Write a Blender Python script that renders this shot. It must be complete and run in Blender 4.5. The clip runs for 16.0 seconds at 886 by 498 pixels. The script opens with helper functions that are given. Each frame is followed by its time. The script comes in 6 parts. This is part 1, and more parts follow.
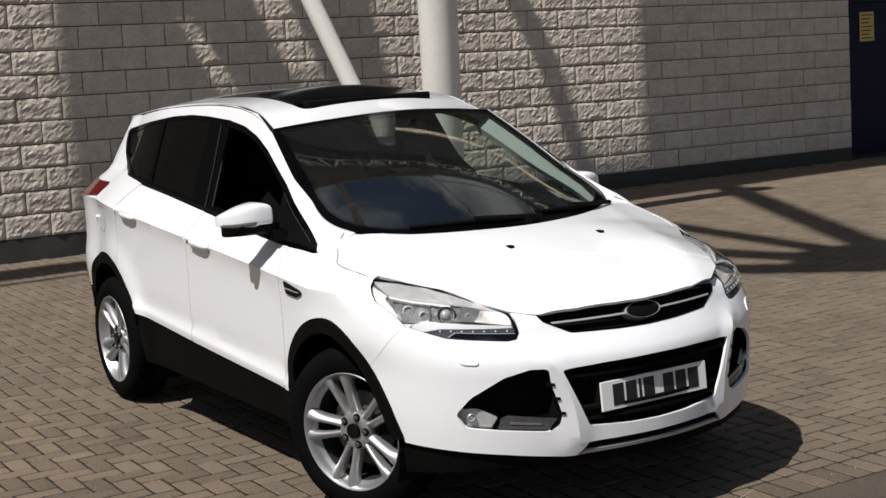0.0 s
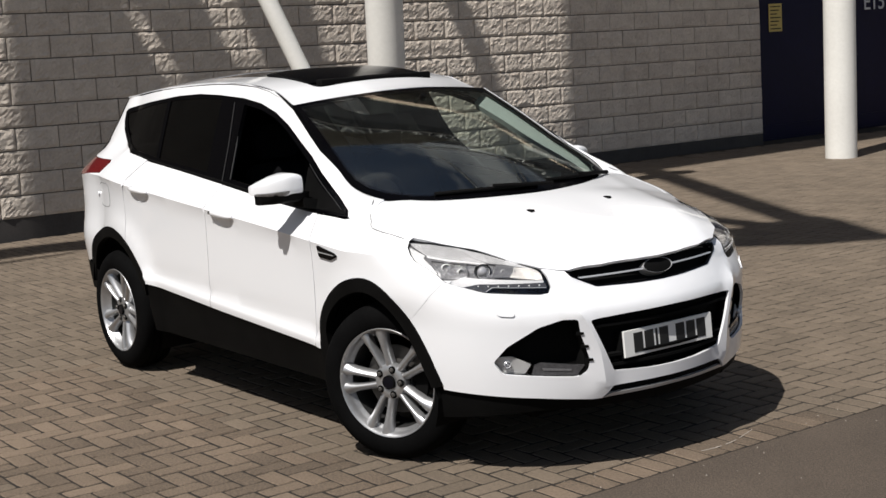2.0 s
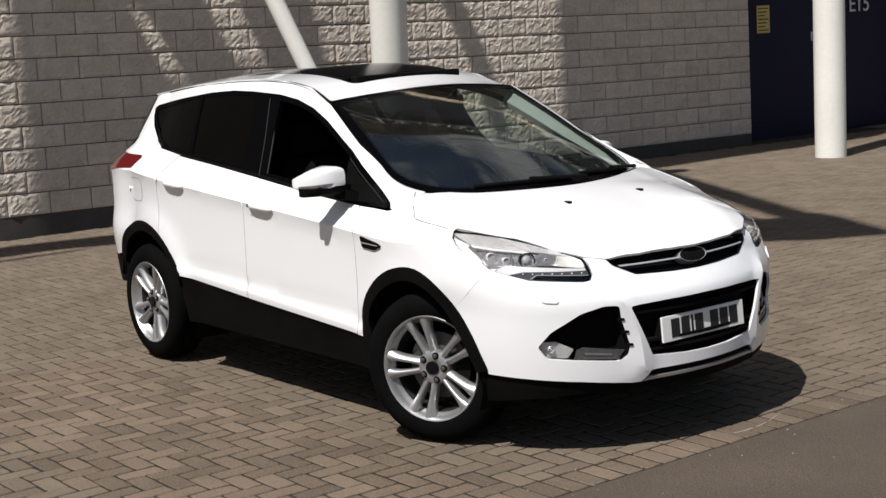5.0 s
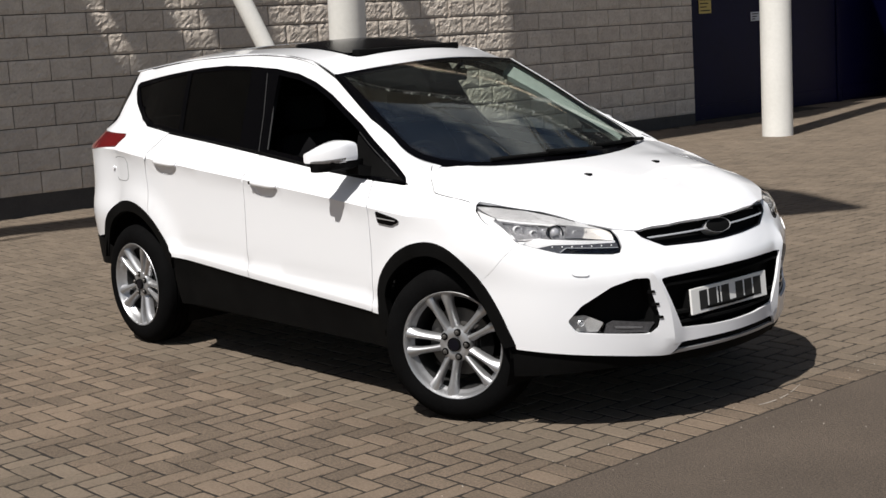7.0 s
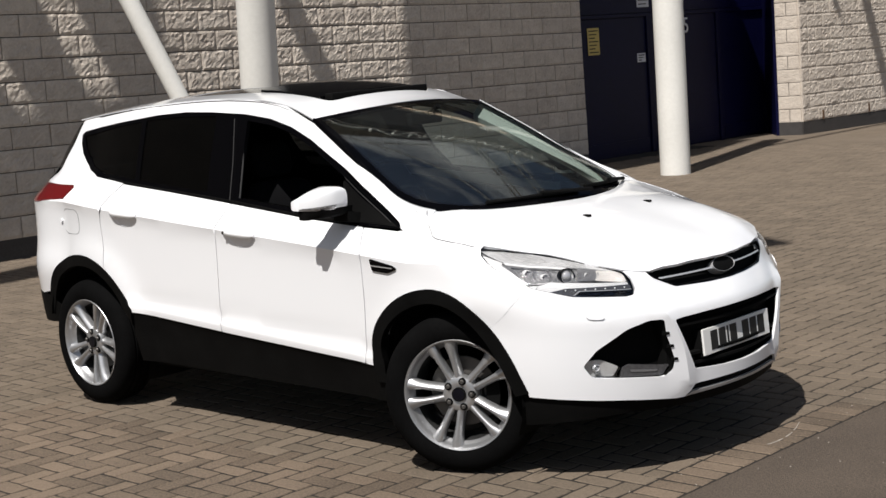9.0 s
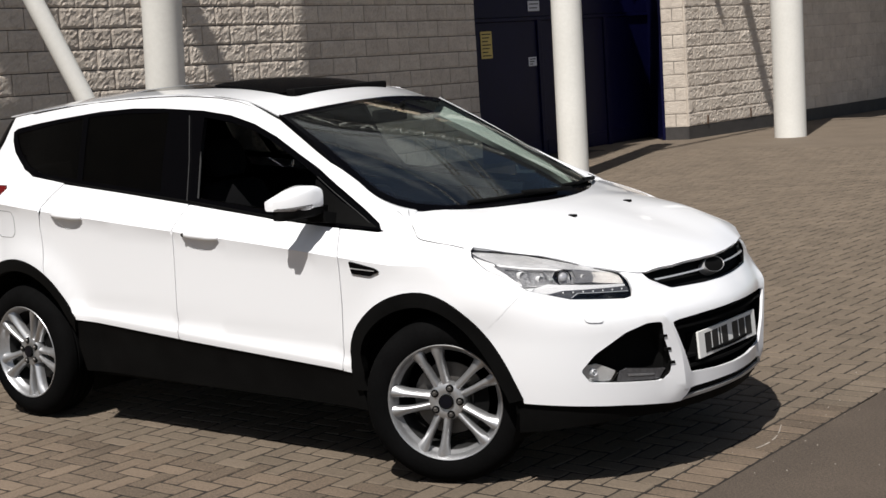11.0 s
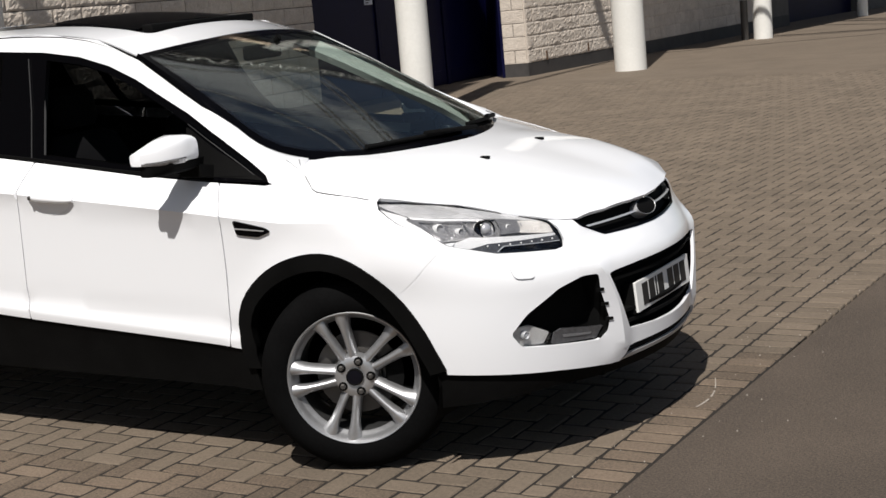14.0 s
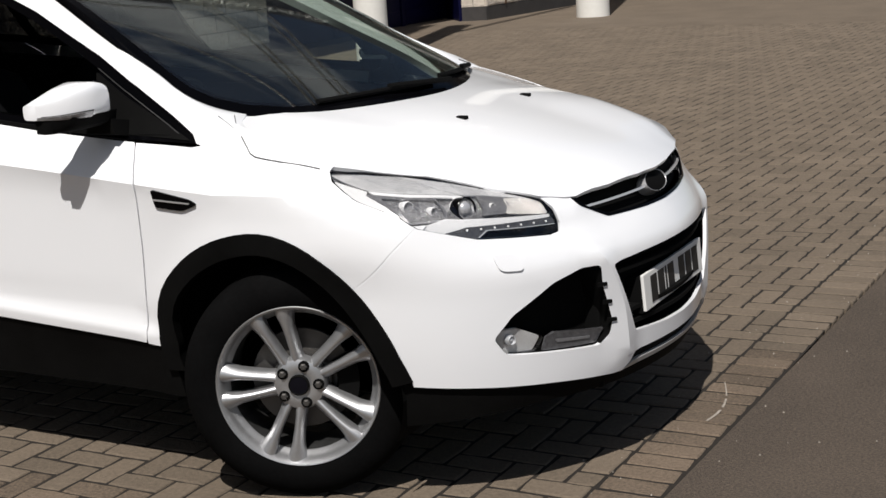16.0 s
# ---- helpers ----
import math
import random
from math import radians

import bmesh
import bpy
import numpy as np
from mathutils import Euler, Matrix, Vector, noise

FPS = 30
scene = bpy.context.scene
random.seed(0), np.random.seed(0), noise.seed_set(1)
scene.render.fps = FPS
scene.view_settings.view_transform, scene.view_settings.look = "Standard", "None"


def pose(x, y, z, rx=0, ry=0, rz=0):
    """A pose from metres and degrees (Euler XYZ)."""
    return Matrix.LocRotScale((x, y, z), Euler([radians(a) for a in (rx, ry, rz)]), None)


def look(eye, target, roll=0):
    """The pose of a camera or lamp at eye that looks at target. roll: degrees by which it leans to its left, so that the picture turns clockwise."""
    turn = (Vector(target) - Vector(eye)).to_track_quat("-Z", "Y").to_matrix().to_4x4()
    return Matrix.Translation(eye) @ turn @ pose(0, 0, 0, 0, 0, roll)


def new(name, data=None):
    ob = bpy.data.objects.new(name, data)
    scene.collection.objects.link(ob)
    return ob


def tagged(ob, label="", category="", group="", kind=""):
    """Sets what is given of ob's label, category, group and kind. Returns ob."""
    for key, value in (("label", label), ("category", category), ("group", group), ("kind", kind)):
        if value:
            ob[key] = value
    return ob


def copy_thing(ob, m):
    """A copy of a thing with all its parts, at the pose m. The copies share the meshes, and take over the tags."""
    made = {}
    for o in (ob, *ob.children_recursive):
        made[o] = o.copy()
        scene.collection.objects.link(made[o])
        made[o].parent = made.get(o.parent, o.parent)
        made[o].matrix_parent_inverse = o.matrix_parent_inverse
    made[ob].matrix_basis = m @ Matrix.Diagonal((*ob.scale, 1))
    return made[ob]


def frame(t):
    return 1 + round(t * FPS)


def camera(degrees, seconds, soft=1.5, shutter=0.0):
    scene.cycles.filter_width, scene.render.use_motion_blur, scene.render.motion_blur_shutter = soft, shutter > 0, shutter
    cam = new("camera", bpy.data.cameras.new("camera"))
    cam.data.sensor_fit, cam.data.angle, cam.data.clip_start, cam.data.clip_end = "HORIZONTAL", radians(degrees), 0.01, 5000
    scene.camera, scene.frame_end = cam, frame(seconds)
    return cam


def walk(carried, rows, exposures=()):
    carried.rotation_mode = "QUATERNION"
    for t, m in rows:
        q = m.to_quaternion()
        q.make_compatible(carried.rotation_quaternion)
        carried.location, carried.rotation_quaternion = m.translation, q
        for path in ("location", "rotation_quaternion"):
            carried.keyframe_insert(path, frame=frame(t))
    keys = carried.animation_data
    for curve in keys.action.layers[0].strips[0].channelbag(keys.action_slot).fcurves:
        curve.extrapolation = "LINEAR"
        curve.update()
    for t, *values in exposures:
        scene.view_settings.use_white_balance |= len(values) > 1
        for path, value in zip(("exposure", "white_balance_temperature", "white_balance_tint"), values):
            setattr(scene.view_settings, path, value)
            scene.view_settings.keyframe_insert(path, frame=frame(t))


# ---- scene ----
cam = camera(34.0, 16.0)
PATH = [
    (0, (4.9, -3.408, 1.804), (3.212, -2.371, 1.53), -3.6),
    (0.5, (4.876, -3.646, 1.789), (3.231, -2.547, 1.494), -5.2),
    (1, (4.921, -3.855, 1.78), (3.291, -2.729, 1.502), -3.1),
    (1.5, (4.972, -4.017, 1.786), (3.378, -2.852, 1.467), -4.0),
    (2, (4.981, -4.164, 1.783), (3.382, -3, 1.491), -3.5),
    (2.5, (4.91, -4.332, 1.806), (3.33, -3.137, 1.526), -5.4),
    (3, (4.897, -4.427, 1.807), (3.362, -3.175, 1.53), -3.4),
    (3.5, (4.965, -4.465, 1.786), (3.427, -3.214, 1.522), -2.8),
    (4, (4.986, -4.465, 1.782), (3.405, -3.269, 1.514), -3.4),
    (4.2, (5.001, -4.439, 1.788), (3.408, -3.264, 1.507), -3.8),
    (6.3, (4.768, -4.771, 1.765), (3.247, -3.508, 1.463), -3.6),
    (6.5, (4.712, -4.778, 1.766), (3.195, -3.514, 1.449), -4.5),
    (7, (4.599, -4.821, 1.739), (3.097, -3.539, 1.422), -3.6),
    (7.5, (4.421, -4.861, 1.755), (2.959, -3.527, 1.47), -4.2),
    (8, (4.318, -4.908, 1.771), (2.867, -3.556, 1.516), -1.6),
    (8.5, (4.164, -4.995, 1.77), (2.76, -3.601, 1.48), -2.6),
    (8.7, (4.115, -5.078, 1.76), (2.727, -3.665, 1.483), -3.7),
    (10.8, (3.534, -5.232, 1.752), (2.27, -3.711, 1.452), -3.7),
    (11, (3.492, -5.285, 1.744), (2.27, -3.726, 1.469), -3.8),
    (11.5, (3.426, -5.375, 1.725), (2.227, -3.799, 1.452), -4.0),
    (12, (3.348, -5.387, 1.724), (2.113, -3.838, 1.447), -4.9),
    (12.5, (3.261, -5.329, 1.722), (2.044, -3.765, 1.456), -5.9),
    (13, (3.185, -5.204, 1.69), (2.043, -3.594, 1.365), -6.4),
    (13.5, (3.036, -5.045, 1.686), (1.949, -3.404, 1.327), -4.9),
    (14, (2.815, -4.848, 1.681), (1.795, -3.169, 1.313), -5.3),
    (14.5, (2.655, -4.672, 1.666), (1.677, -2.974, 1.265), -5.1),
    (15, (2.56, -4.445, 1.647), (1.557, -2.762, 1.246), -5.1),
    (15.5, (2.468, -4.25, 1.63), (1.457, -2.588, 1.169), -4.6),
    (16, (2.282, -4.066, 1.618), (1.328, -2.366, 1.168), -3.8),
]
walk(cam, [(t, look(eye, target, roll)) for t, eye, target, roll in PATH],
     [(0.0, 0.20), (2.0, 0.29), (4.0, 0.34), (8.0, 0.36), (11.0, 0.30), (13.0, 0.28), (15.0, 0.26), (16.0, 0.12)])

# ---- world, sun ----
SUN = Vector((0.19, -0.605, 1.0)).normalized()
world = bpy.data.worlds.new("sky")
scene.world = world
world.use_nodes = True
wn = world.node_tree
sky = wn.nodes.new("ShaderNodeTexSky")
sky.sky_type = "NISHITA"
sky.sun_disc = False
sky.sun_elevation = math.asin(SUN.z)
sky.sun_rotation = math.atan2(SUN.x, SUN.y)
# Thin fair-weather cloud, spread evenly over the whole sky
cloud, veil, spot = wn.nodes.new("ShaderNodeTexNoise"), wn.nodes.new("ShaderNodeMix"), wn.nodes.new("ShaderNodeMapRange")
cloud.inputs["Scale"].default_value, cloud.inputs["Detail"].default_value, cloud.inputs["Distortion"].default_value = 2.9, 7.0, 0.5
heading, flat = wn.nodes.new("ShaderNodeTexCoord"), wn.nodes.new("ShaderNodeMapping")
flat.inputs["Scale"].default_value = (1.0, 1.0, 2.2)
wn.links.new(heading.outputs["Generated"], flat.inputs[0])
wn.links.new(flat.outputs[0], cloud.inputs["Vector"])
spot.inputs["From Min"].default_value, spot.inputs["From Max"].default_value, spot.inputs["To Max"].default_value = 0.52, 0.66, 0.62
veil.data_type = "RGBA"
wn.links.new(cloud.outputs[0], spot.inputs["Value"])
wn.links.new(spot.outputs[0], veil.inputs[0])
wn.links.new(sky.outputs[0], veil.inputs[6])
veil.inputs[7].default_value = (15.6, 15.2, 14.8, 1)
wn.links.new(veil.outputs[2], wn.nodes["Background"].inputs[0])
wn.nodes["Background"].inputs[1].default_value = 0.040
sun = new("sun", bpy.data.lights.new("sun", "SUN"))
sun.data.energy = 4.6
sun.data.angle = radians(0.53)
sun.data.color = (1.0, 0.96, 0.91)
sun.matrix_world = look(SUN * 60, (0, 0, 0))

# ---- materials ----
def material(name, color, rough=0.5, metal=0.0, coat=0.0, spec=0.5):
    m = bpy.data.materials.new(name)
    m.use_nodes = True
    b = m.node_tree.nodes["Principled BSDF"]
    b.inputs["Base Color"].default_value = (*color, 1)
    b.inputs["Roughness"].default_value = rough
    b.inputs["Metallic"].default_value = metal
    b.inputs["Coat Weight"].default_value = coat
    b.inputs["Coat Roughness"].default_value = 0.03
    b.inputs["Specular IOR Level"].default_value = spec
    return m


def node(m, kind, **values):
    n = m.node_tree.nodes.new(kind)
    for key, value in values.items():
        if key in n.inputs:
            n.inputs[key].default_value = value
    return n


def grain(m, dark, light, scales=(3.0, 40.0), bump=0.2, depth=0.004, each=0.0, islands=False, span=(0.3, 0.75), weights=(0.55, 0.55)):
    """Two scales of noise in colour and relief, in metres, and a change from piece to piece."""
    t, link = m.node_tree, m.node_tree.links.new
    b = t.nodes["Principled BSDF"]
    co = node(m, "ShaderNodeTexCoord")
    geo = node(m, "ShaderNodeNewGeometry")
    big = node(m, "ShaderNodeTexNoise", Scale=scales[0], Detail=5.0, Roughness=0.6)
    fine = node(m, "ShaderNodeTexNoise", Scale=scales[1], Detail=6.0, Roughness=0.7)
    for n in (big, fine):
        link(geo.outputs["Position"], n.inputs["Vector"])
    mix = node(m, "ShaderNodeMath")
    mix.operation = "MULTIPLY_ADD"
    link(big.outputs[0], mix.inputs[0])
    mix.inputs[1].default_value = weights[0]
    half = node(m, "ShaderNodeMath")
    half.operation = "MULTIPLY"
    link(fine.outputs[0], half.inputs[0])
    half.inputs[1].default_value = weights[1]
    link(half.outputs[0], mix.inputs[2])
    value = mix.outputs[0]
    if each:
        info = node(m, "ShaderNodeNewGeometry" if islands else "ShaderNodeObjectInfo")
        add = node(m, "ShaderNodeMath")
        add.operation = "MULTIPLY_ADD"
        link(info.outputs["Random Per Island" if islands else "Random"], add.inputs[0])
        add.inputs[1].default_value = each
        off = node(m, "ShaderNodeMath")
        off.operation = "SUBTRACT"
        link(value, off.inputs[0])
        off.inputs[1].default_value = each / 2
        link(off.outputs[0], add.inputs[2])
        value = add.outputs[0]
    ramp = node(m, "ShaderNodeValToRGB")
    ramp.color_ramp.elements[0].position, ramp.color_ramp.elements[1].position = span
    ramp.color_ramp.elements[0].color, ramp.color_ramp.elements[1].color = (*dark, 1), (*light, 1)
    link(value, ramp.inputs[0])
    link(ramp.outputs[0], b.inputs["Base Color"])
    bm_ = node(m, "ShaderNodeBump", Strength=bump, Distance=depth)
    link(fine.outputs[0], bm_.inputs["Height"])
    link(bm_.outputs[0], b.inputs["Normal"])
    return m


def pane(name, tint, gloss=0.02, base=0.05, dust_haze=0.0, slope=0.8):
    """Thin glass: clear to look through, mirroring more at a flat angle; a pale film for dust and reflected haze."""
    m = bpy.data.materials.new(name)
    m.use_nodes = True
    t = m.node_tree
    t.nodes.clear()
    out, mix = t.nodes.new("ShaderNodeOutputMaterial"), t.nodes.new("ShaderNodeMixShader")
    clear, gl, facing = t.nodes.new("ShaderNodeBsdfTransparent"), t.nodes.new("ShaderNodeBsdfGlossy"), t.nodes.new("ShaderNodeLayerWeight")
    facing.inputs[0].default_value = 0.5
    power, scale = t.nodes.new("ShaderNodeMath"), t.nodes.new("ShaderNodeMath")
    power.operation, scale.operation = "POWER", "MULTIPLY_ADD"
    power.inputs[1].default_value = 4.0
    scale.inputs[1].default_value, scale.inputs[2].default_value = slope, base
    t.links.new(facing.outputs["Facing"], power.inputs[0])
    t.links.new(power.outputs[0], scale.inputs[0])
    clear.inputs[0].default_value = (*tint, 1)
    gl.inputs["Roughness"].default_value = gloss
    t.links.new(scale.outputs[0], mix.inputs[0])
    body = clear.outputs[0]
    # pale diffuse film: some dust, and the veil of reflections as colour
    if dust_haze:
        film, veil, noise_ = t.nodes.new("ShaderNodeBsdfDiffuse"), t.nodes.new("ShaderNodeMixShader"), t.nodes.new("ShaderNodeTexNoise")
        noise_.inputs["Scale"].default_value, noise_.inputs["Detail"].default_value = 5.0, 6.0
        film.inputs[0].default_value = (0.55, 0.54, 0.51, 1)
        amount = t.nodes.new("ShaderNodeMath")
        amount.operation = "MULTIPLY"
        amount.inputs[1].default_value = dust_haze
        t.links.new(noise_.outputs[0], amount.inputs[0])
        t.links.new(amount.outputs[0], veil.inputs[0])
        t.links.new(body, veil.inputs[1])
        t.links.new(film.outputs[0], veil.inputs[2])
        body = veil.outputs[0]
    t.links.new(body, mix.inputs[1])
    t.links.new(gl.outputs[0], mix.inputs[2])
    t.links.new(mix.outputs[0], out.inputs[0])
    return m


PAINT = material("white_car_paint", (0.83, 0.84, 0.865), 0.32, coat=1.0)
TRIM_PALE = material("pale_pillar_trim", (0.30, 0.32, 0.31), 0.8)
CLADDING = grain(material("black_grained_plastic", (0.02, 0.02, 0.02), 0.65, spec=0.05), (0.0018, 0.0018, 0.0018), (0.0058, 0.0058, 0.0058), (6, 300), 0.25, 0.001)
GLOSS_BLACK = material("gloss_black", (0.0015, 0.0015, 0.002), 0.12, coat=0.0, spec=0.07)
BLACK = material("matt_black", (0.004, 0.004, 0.004), 0.8, spec=0.08)
RUBBER = grain(material("tyre_rubber", (0.02, 0.02, 0.02), 0.85, spec=0.03), (0.002, 0.002, 0.0021), (0.005, 0.005, 0.0052), (9, 120), 0.3, 0.001)
ALLOY = grain(material("silver_alloy", (0.5, 0.5, 0.52), 0.40, 0.8), (0.36, 0.363, 0.372), (0.50, 0.505, 0.517), (30, 400), 0.06, 0.001)
FRAME_EDGE = material("door_frame_edge", (0.035, 0.035, 0.036), 0.4)
INDICATOR = grain(material("clear_indicator", (0.2, 0.2, 0.2), 0.15, 0.5, coat=0.6), (0.05, 0.05, 0.052), (0.42, 0.42, 0.43), (24, 60), 0.3, 0.004)
# alloy with the shade deep in the wheel put into its colour
BARREL = grain(material("shade_dark_alloy", (0.05, 0.05, 0.05), 0.5, 0.5), (0.018, 0.018, 0.018), (0.06, 0.06, 0.06), (14, 90), 0.1, 0.001)
STEEL = material("brake_steel", (0.10, 0.095, 0.09), 0.5, 0.7)
FOG_GREY = grain(material("fog_reflector", (0.45, 0.45, 0.45), 0.3, 0.3), (0.58, 0.58, 0.58), (0.85, 0.85, 0.85), (30, 150), 0.3, 0.004)
PROJECTOR = material("projector_glass", (0.55, 0.55, 0.57), 0.08, 0.5, coat=1.0)
# light and dark mottling in the colour stands in for glints
SPARKLE = grain(material("sparkle_mottled_reflector", (0.5, 0.5, 0.53), 0.12, 0.7), (0.26, 0.26, 0.28), (0.96, 0.96, 0.98), (40, 110), 1.0, 0.02, span=(0.38, 0.56))
AMBER = grain(material("pale_amber_reflector", (0.8, 0.68, 0.55), 0.2, 0.4), (0.80, 0.75, 0.70), (0.95, 0.93, 0.90), (14, 60), 0.6, 0.01)
SATIN = material("satin_silver", (0.50, 0.50, 0.51), 0.35, 0.5)
LAMP_GREY = material("lamp_reflector", (0.58, 0.59, 0.61), 0.25, 0.4)
DAY_DARK = grain(material("dark_daytime_glass", (0.05, 0.05, 0.055), 0.15, coat=0.6), (0.03, 0.03, 0.033), (0.09, 0.09, 0.095), (60, 200), 0.3, 0.003)
LAMP_SILVER = material("bright_lamp_silver", (0.90, 0.90, 0.91), 0.26, 0.25)
LAMP_DARK = grain(material("dark_lamp_body", (0.2, 0.2, 0.21), 0.3, 0.5), (0.12, 0.12, 0.13), (0.34, 0.34, 0.35), (40, 160), 0.3, 0.004)
BROW = grain(material("ribbed_brow", (0.45, 0.45, 0.46), 0.4, 0.2), (0.42, 0.42, 0.43), (0.70, 0.70, 0.71), (18, 120), 0.3, 0.003)
RED_LENS = material("red_lens", (0.13, 0.007, 0.008), 0.1, coat=1.0)
PLATE_WHITE = material("plate_white", (0.80, 0.80, 0.78), 0.35)
INK = material("plate_ink", (0.012, 0.012, 0.012), 0.5)
BLUE_CAP = material("dark_blue_badge", (0.003, 0.003, 0.006), 0.3, spec=0.2)
SEAT = grain(material("dark_seat_cloth", (0.006, 0.006, 0.007), 0.9, spec=0.1), (0.0025, 0.0025, 0.003), (0.006, 0.006, 0.007), (8, 200), 0.3, 0.001)
DASH = grain(material("soft_dash_plastic", (0.015, 0.015, 0.016), 0.7, spec=0.2), (0.010, 0.0105, 0.013), (0.020, 0.021, 0.025), (5, 250), 0.25, 0.001)
LINING = material("grey_headlining", (0.16, 0.16, 0.155), 0.9)
DARK_UPPER = grain(material("dark_reflected_wall", (0.06, 0.06, 0.065), 0.7), (0.045, 0.045, 0.05), (0.075, 0.075, 0.08), (0.6, 12), 0.1, 0.004)
CLEAR = pane("windscreen_glass", (0.86, 0.93, 0.89), 0.015, 0.135, 0.008, 0.2)
DOOR_GLASS = pane("door_glass", (0.42, 0.445, 0.435), 0.02, 0.014)
PRIVACY = pane("privacy_glass", (0.16, 0.165, 0.165), 0.02, 0.032)
LENS = pane("clear_lamp_lens", (0.95, 0.95, 0.95), 0.01)
SILVERED = material("mirror_glass", (0.9, 0.9, 0.9), 0.01, 1.0)
POLE_WHITE = grain(material("white_painted_steel", (0.75, 0.74, 0.7), 0.4), (0.68, 0.67, 0.63), (0.80, 0.79, 0.75), (1.5, 25), 0.05, 0.002)
BLOCK = grain(material("buff_split_face_block", (0.45, 0.41, 0.34), 0.9), (0.43, 0.372, 0.318), (0.66, 0.59, 0.51), (5, 34), 0.8, 0.012, each=0.16)
MORTAR = grain(material("grey_mortar", (0.2, 0.19, 0.17), 0.95), (0.07, 0.064, 0.058), (0.15, 0.138, 0.124), (4, 80), 0.4, 0.004)
PLINTH = grain(material("dark_brick_plinth", (0.04, 0.036, 0.035), 0.7), (0.022, 0.02, 0.02), (0.055, 0.05, 0.048), (4, 60), 0.5, 0.004, each=0.1)
NAVY = grain(material("navy_steel_door", (0.004, 0.005, 0.04), 0.45, spec=0.15), (0.0012, 0.0013, 0.016), (0.003, 0.0035, 0.034), (0.7, 14), 0.05, 0.002)
DARK = material("dark_void", (0.01, 0.01, 0.012), 0.7)
PAVER = grain(material("buff_concrete_paver", (0.24, 0.2, 0.155), 0.85), (0.062, 0.046, 0.032), (0.200, 0.149, 0.106), (1.6, 95), 1.0, 0.007, each=0.17, span=(0.36, 0.70), weights=(0.30, 0.80))
PAVER_FAR = grain(material("buff_concrete_paver_field", (0.24, 0.2, 0.155), 0.85), (0.077, 0.0600, 0.043), (0.186, 0.145, 0.106), (1.6, 70), 1.0, 0.006, each=0.15, islands=True, weights=(0.36, 0.74))
SAND = grain(material("joint_sand", (0.07, 0.06, 0.048), 0.95), (0.004, 0.003, 0.002), (0.020, 0.0145, 0.0098), (6, 60), 0.6, 0.004)
ASPHALT = grain(material("worn_asphalt", (0.09, 0.083, 0.075), 0.9), (0.021, 0.0161, 0.0121), (0.158, 0.120, 0.090), (1.1, 120), 1.0, 0.014, span=(0.34, 0.70), weights=(0.22, 0.86))
PALE_GRIT = grain(material("pale_grit", (0.4, 0.36, 0.3), 0.9), (0.16, 0.14, 0.12), (0.5, 0.45, 0.39), (60, 200), 0.1, 0.001)
SIGN_YELLOW = material("yellow_notice", (0.55, 0.42, 0.12), 0.5)
SEAM = material("panel_gap", (0.05, 0.05, 0.052), 0.8)
LETTER = material("pale_lettering", (0.55, 0.56, 0.6), 0.5)
# passes sunlight softly: added to brighten the shaded wall beneath
FILL_SHEET = bpy.data.materials.new("translucent_fill_sheet")
FILL_SHEET.use_nodes = True
_n = FILL_SHEET.node_tree
_t = _n.nodes.new("ShaderNodeBsdfTranslucent")
_t.inputs[0].default_value = (0.95, 0.84, 0.73, 1)
_n.links.new(_t.outputs[0], _n.nodes["Material Output"].inputs[0])
CONCRETE = grain(material("shade_canopy_concrete", (0.3, 0.29, 0.27), 0.9), (0.24, 0.23, 0.21), (0.36, 0.35, 0.32), (1, 30), 0.3, 0.004)


# ---- building helpers ----
def thing(name, label, category, place=None, group="", kind=""):
    ob = new(name)
    ob.empty_display_size = 0.1
    if place is not None:
        ob.matrix_world = place
    return tagged(ob, label, category, group, kind)


def link_mesh(name, bm, mat, smooth=False, sharp=35):
    me = bpy.data.meshes.new(name)
    bm.normal_update()
    if smooth:
        for f in bm.faces:
            f.smooth = True
        for e in bm.edges:
            if len(e.link_faces) != 2 or e.calc_face_angle(0) > radians(sharp):
                e.smooth = False
    bm.to_mesh(me)
    bm.free()
    if mat:
        me.materials.append(mat)
    return new(name, me)


def part(name, bm, mat, parent, label="", smooth=False, sharp=35):
    ob = link_mesh(name, bm, mat, smooth, sharp)
    ob.parent = parent
    if label:
        ob["label"] = label
    return ob


def box(bm, x0, x1, y0, y1, z0, z1, bevel=0.0, m=None):
    made = bmesh.ops.create_cube(bm, size=1.0)["verts"]
    for v in made:
        v.co = Vector((x0 + (v.co.x + 0.5) * (x1 - x0), y0 + (v.co.y + 0.5) * (y1 - y0), z0 + (v.co.z + 0.5) * (z1 - z0)))
    if bevel:
        edges = list({e for v in made for e in v.link_edges})
        out = bmesh.ops.bevel(bm, geom=edges, offset=bevel, segments=2, profile=0.5, affect="EDGES")
        made = list({v for f in out["faces"] for v in f.verts} | {v for v in made if v.is_valid})
    if m is not None:
        for v in made:
            v.co = m @ v.co
    return made


def tube(bm, rings, close=True, cap=True):
    """Joins rings of points into a skin."""
    vs = [[bm.verts.new(p) for p in ring] for ring in rings]
    n = len(vs[0])
    for a, b in zip(vs, vs[1:]):
        for i in range(n if close else n - 1):
            bm.faces.new((a[i], a[(i + 1) % n], b[(i + 1) % n], b[i]))
    if cap and close:
        bm.faces.new(vs[0][::-1])
        bm.faces.new(vs[-1])
    return vs


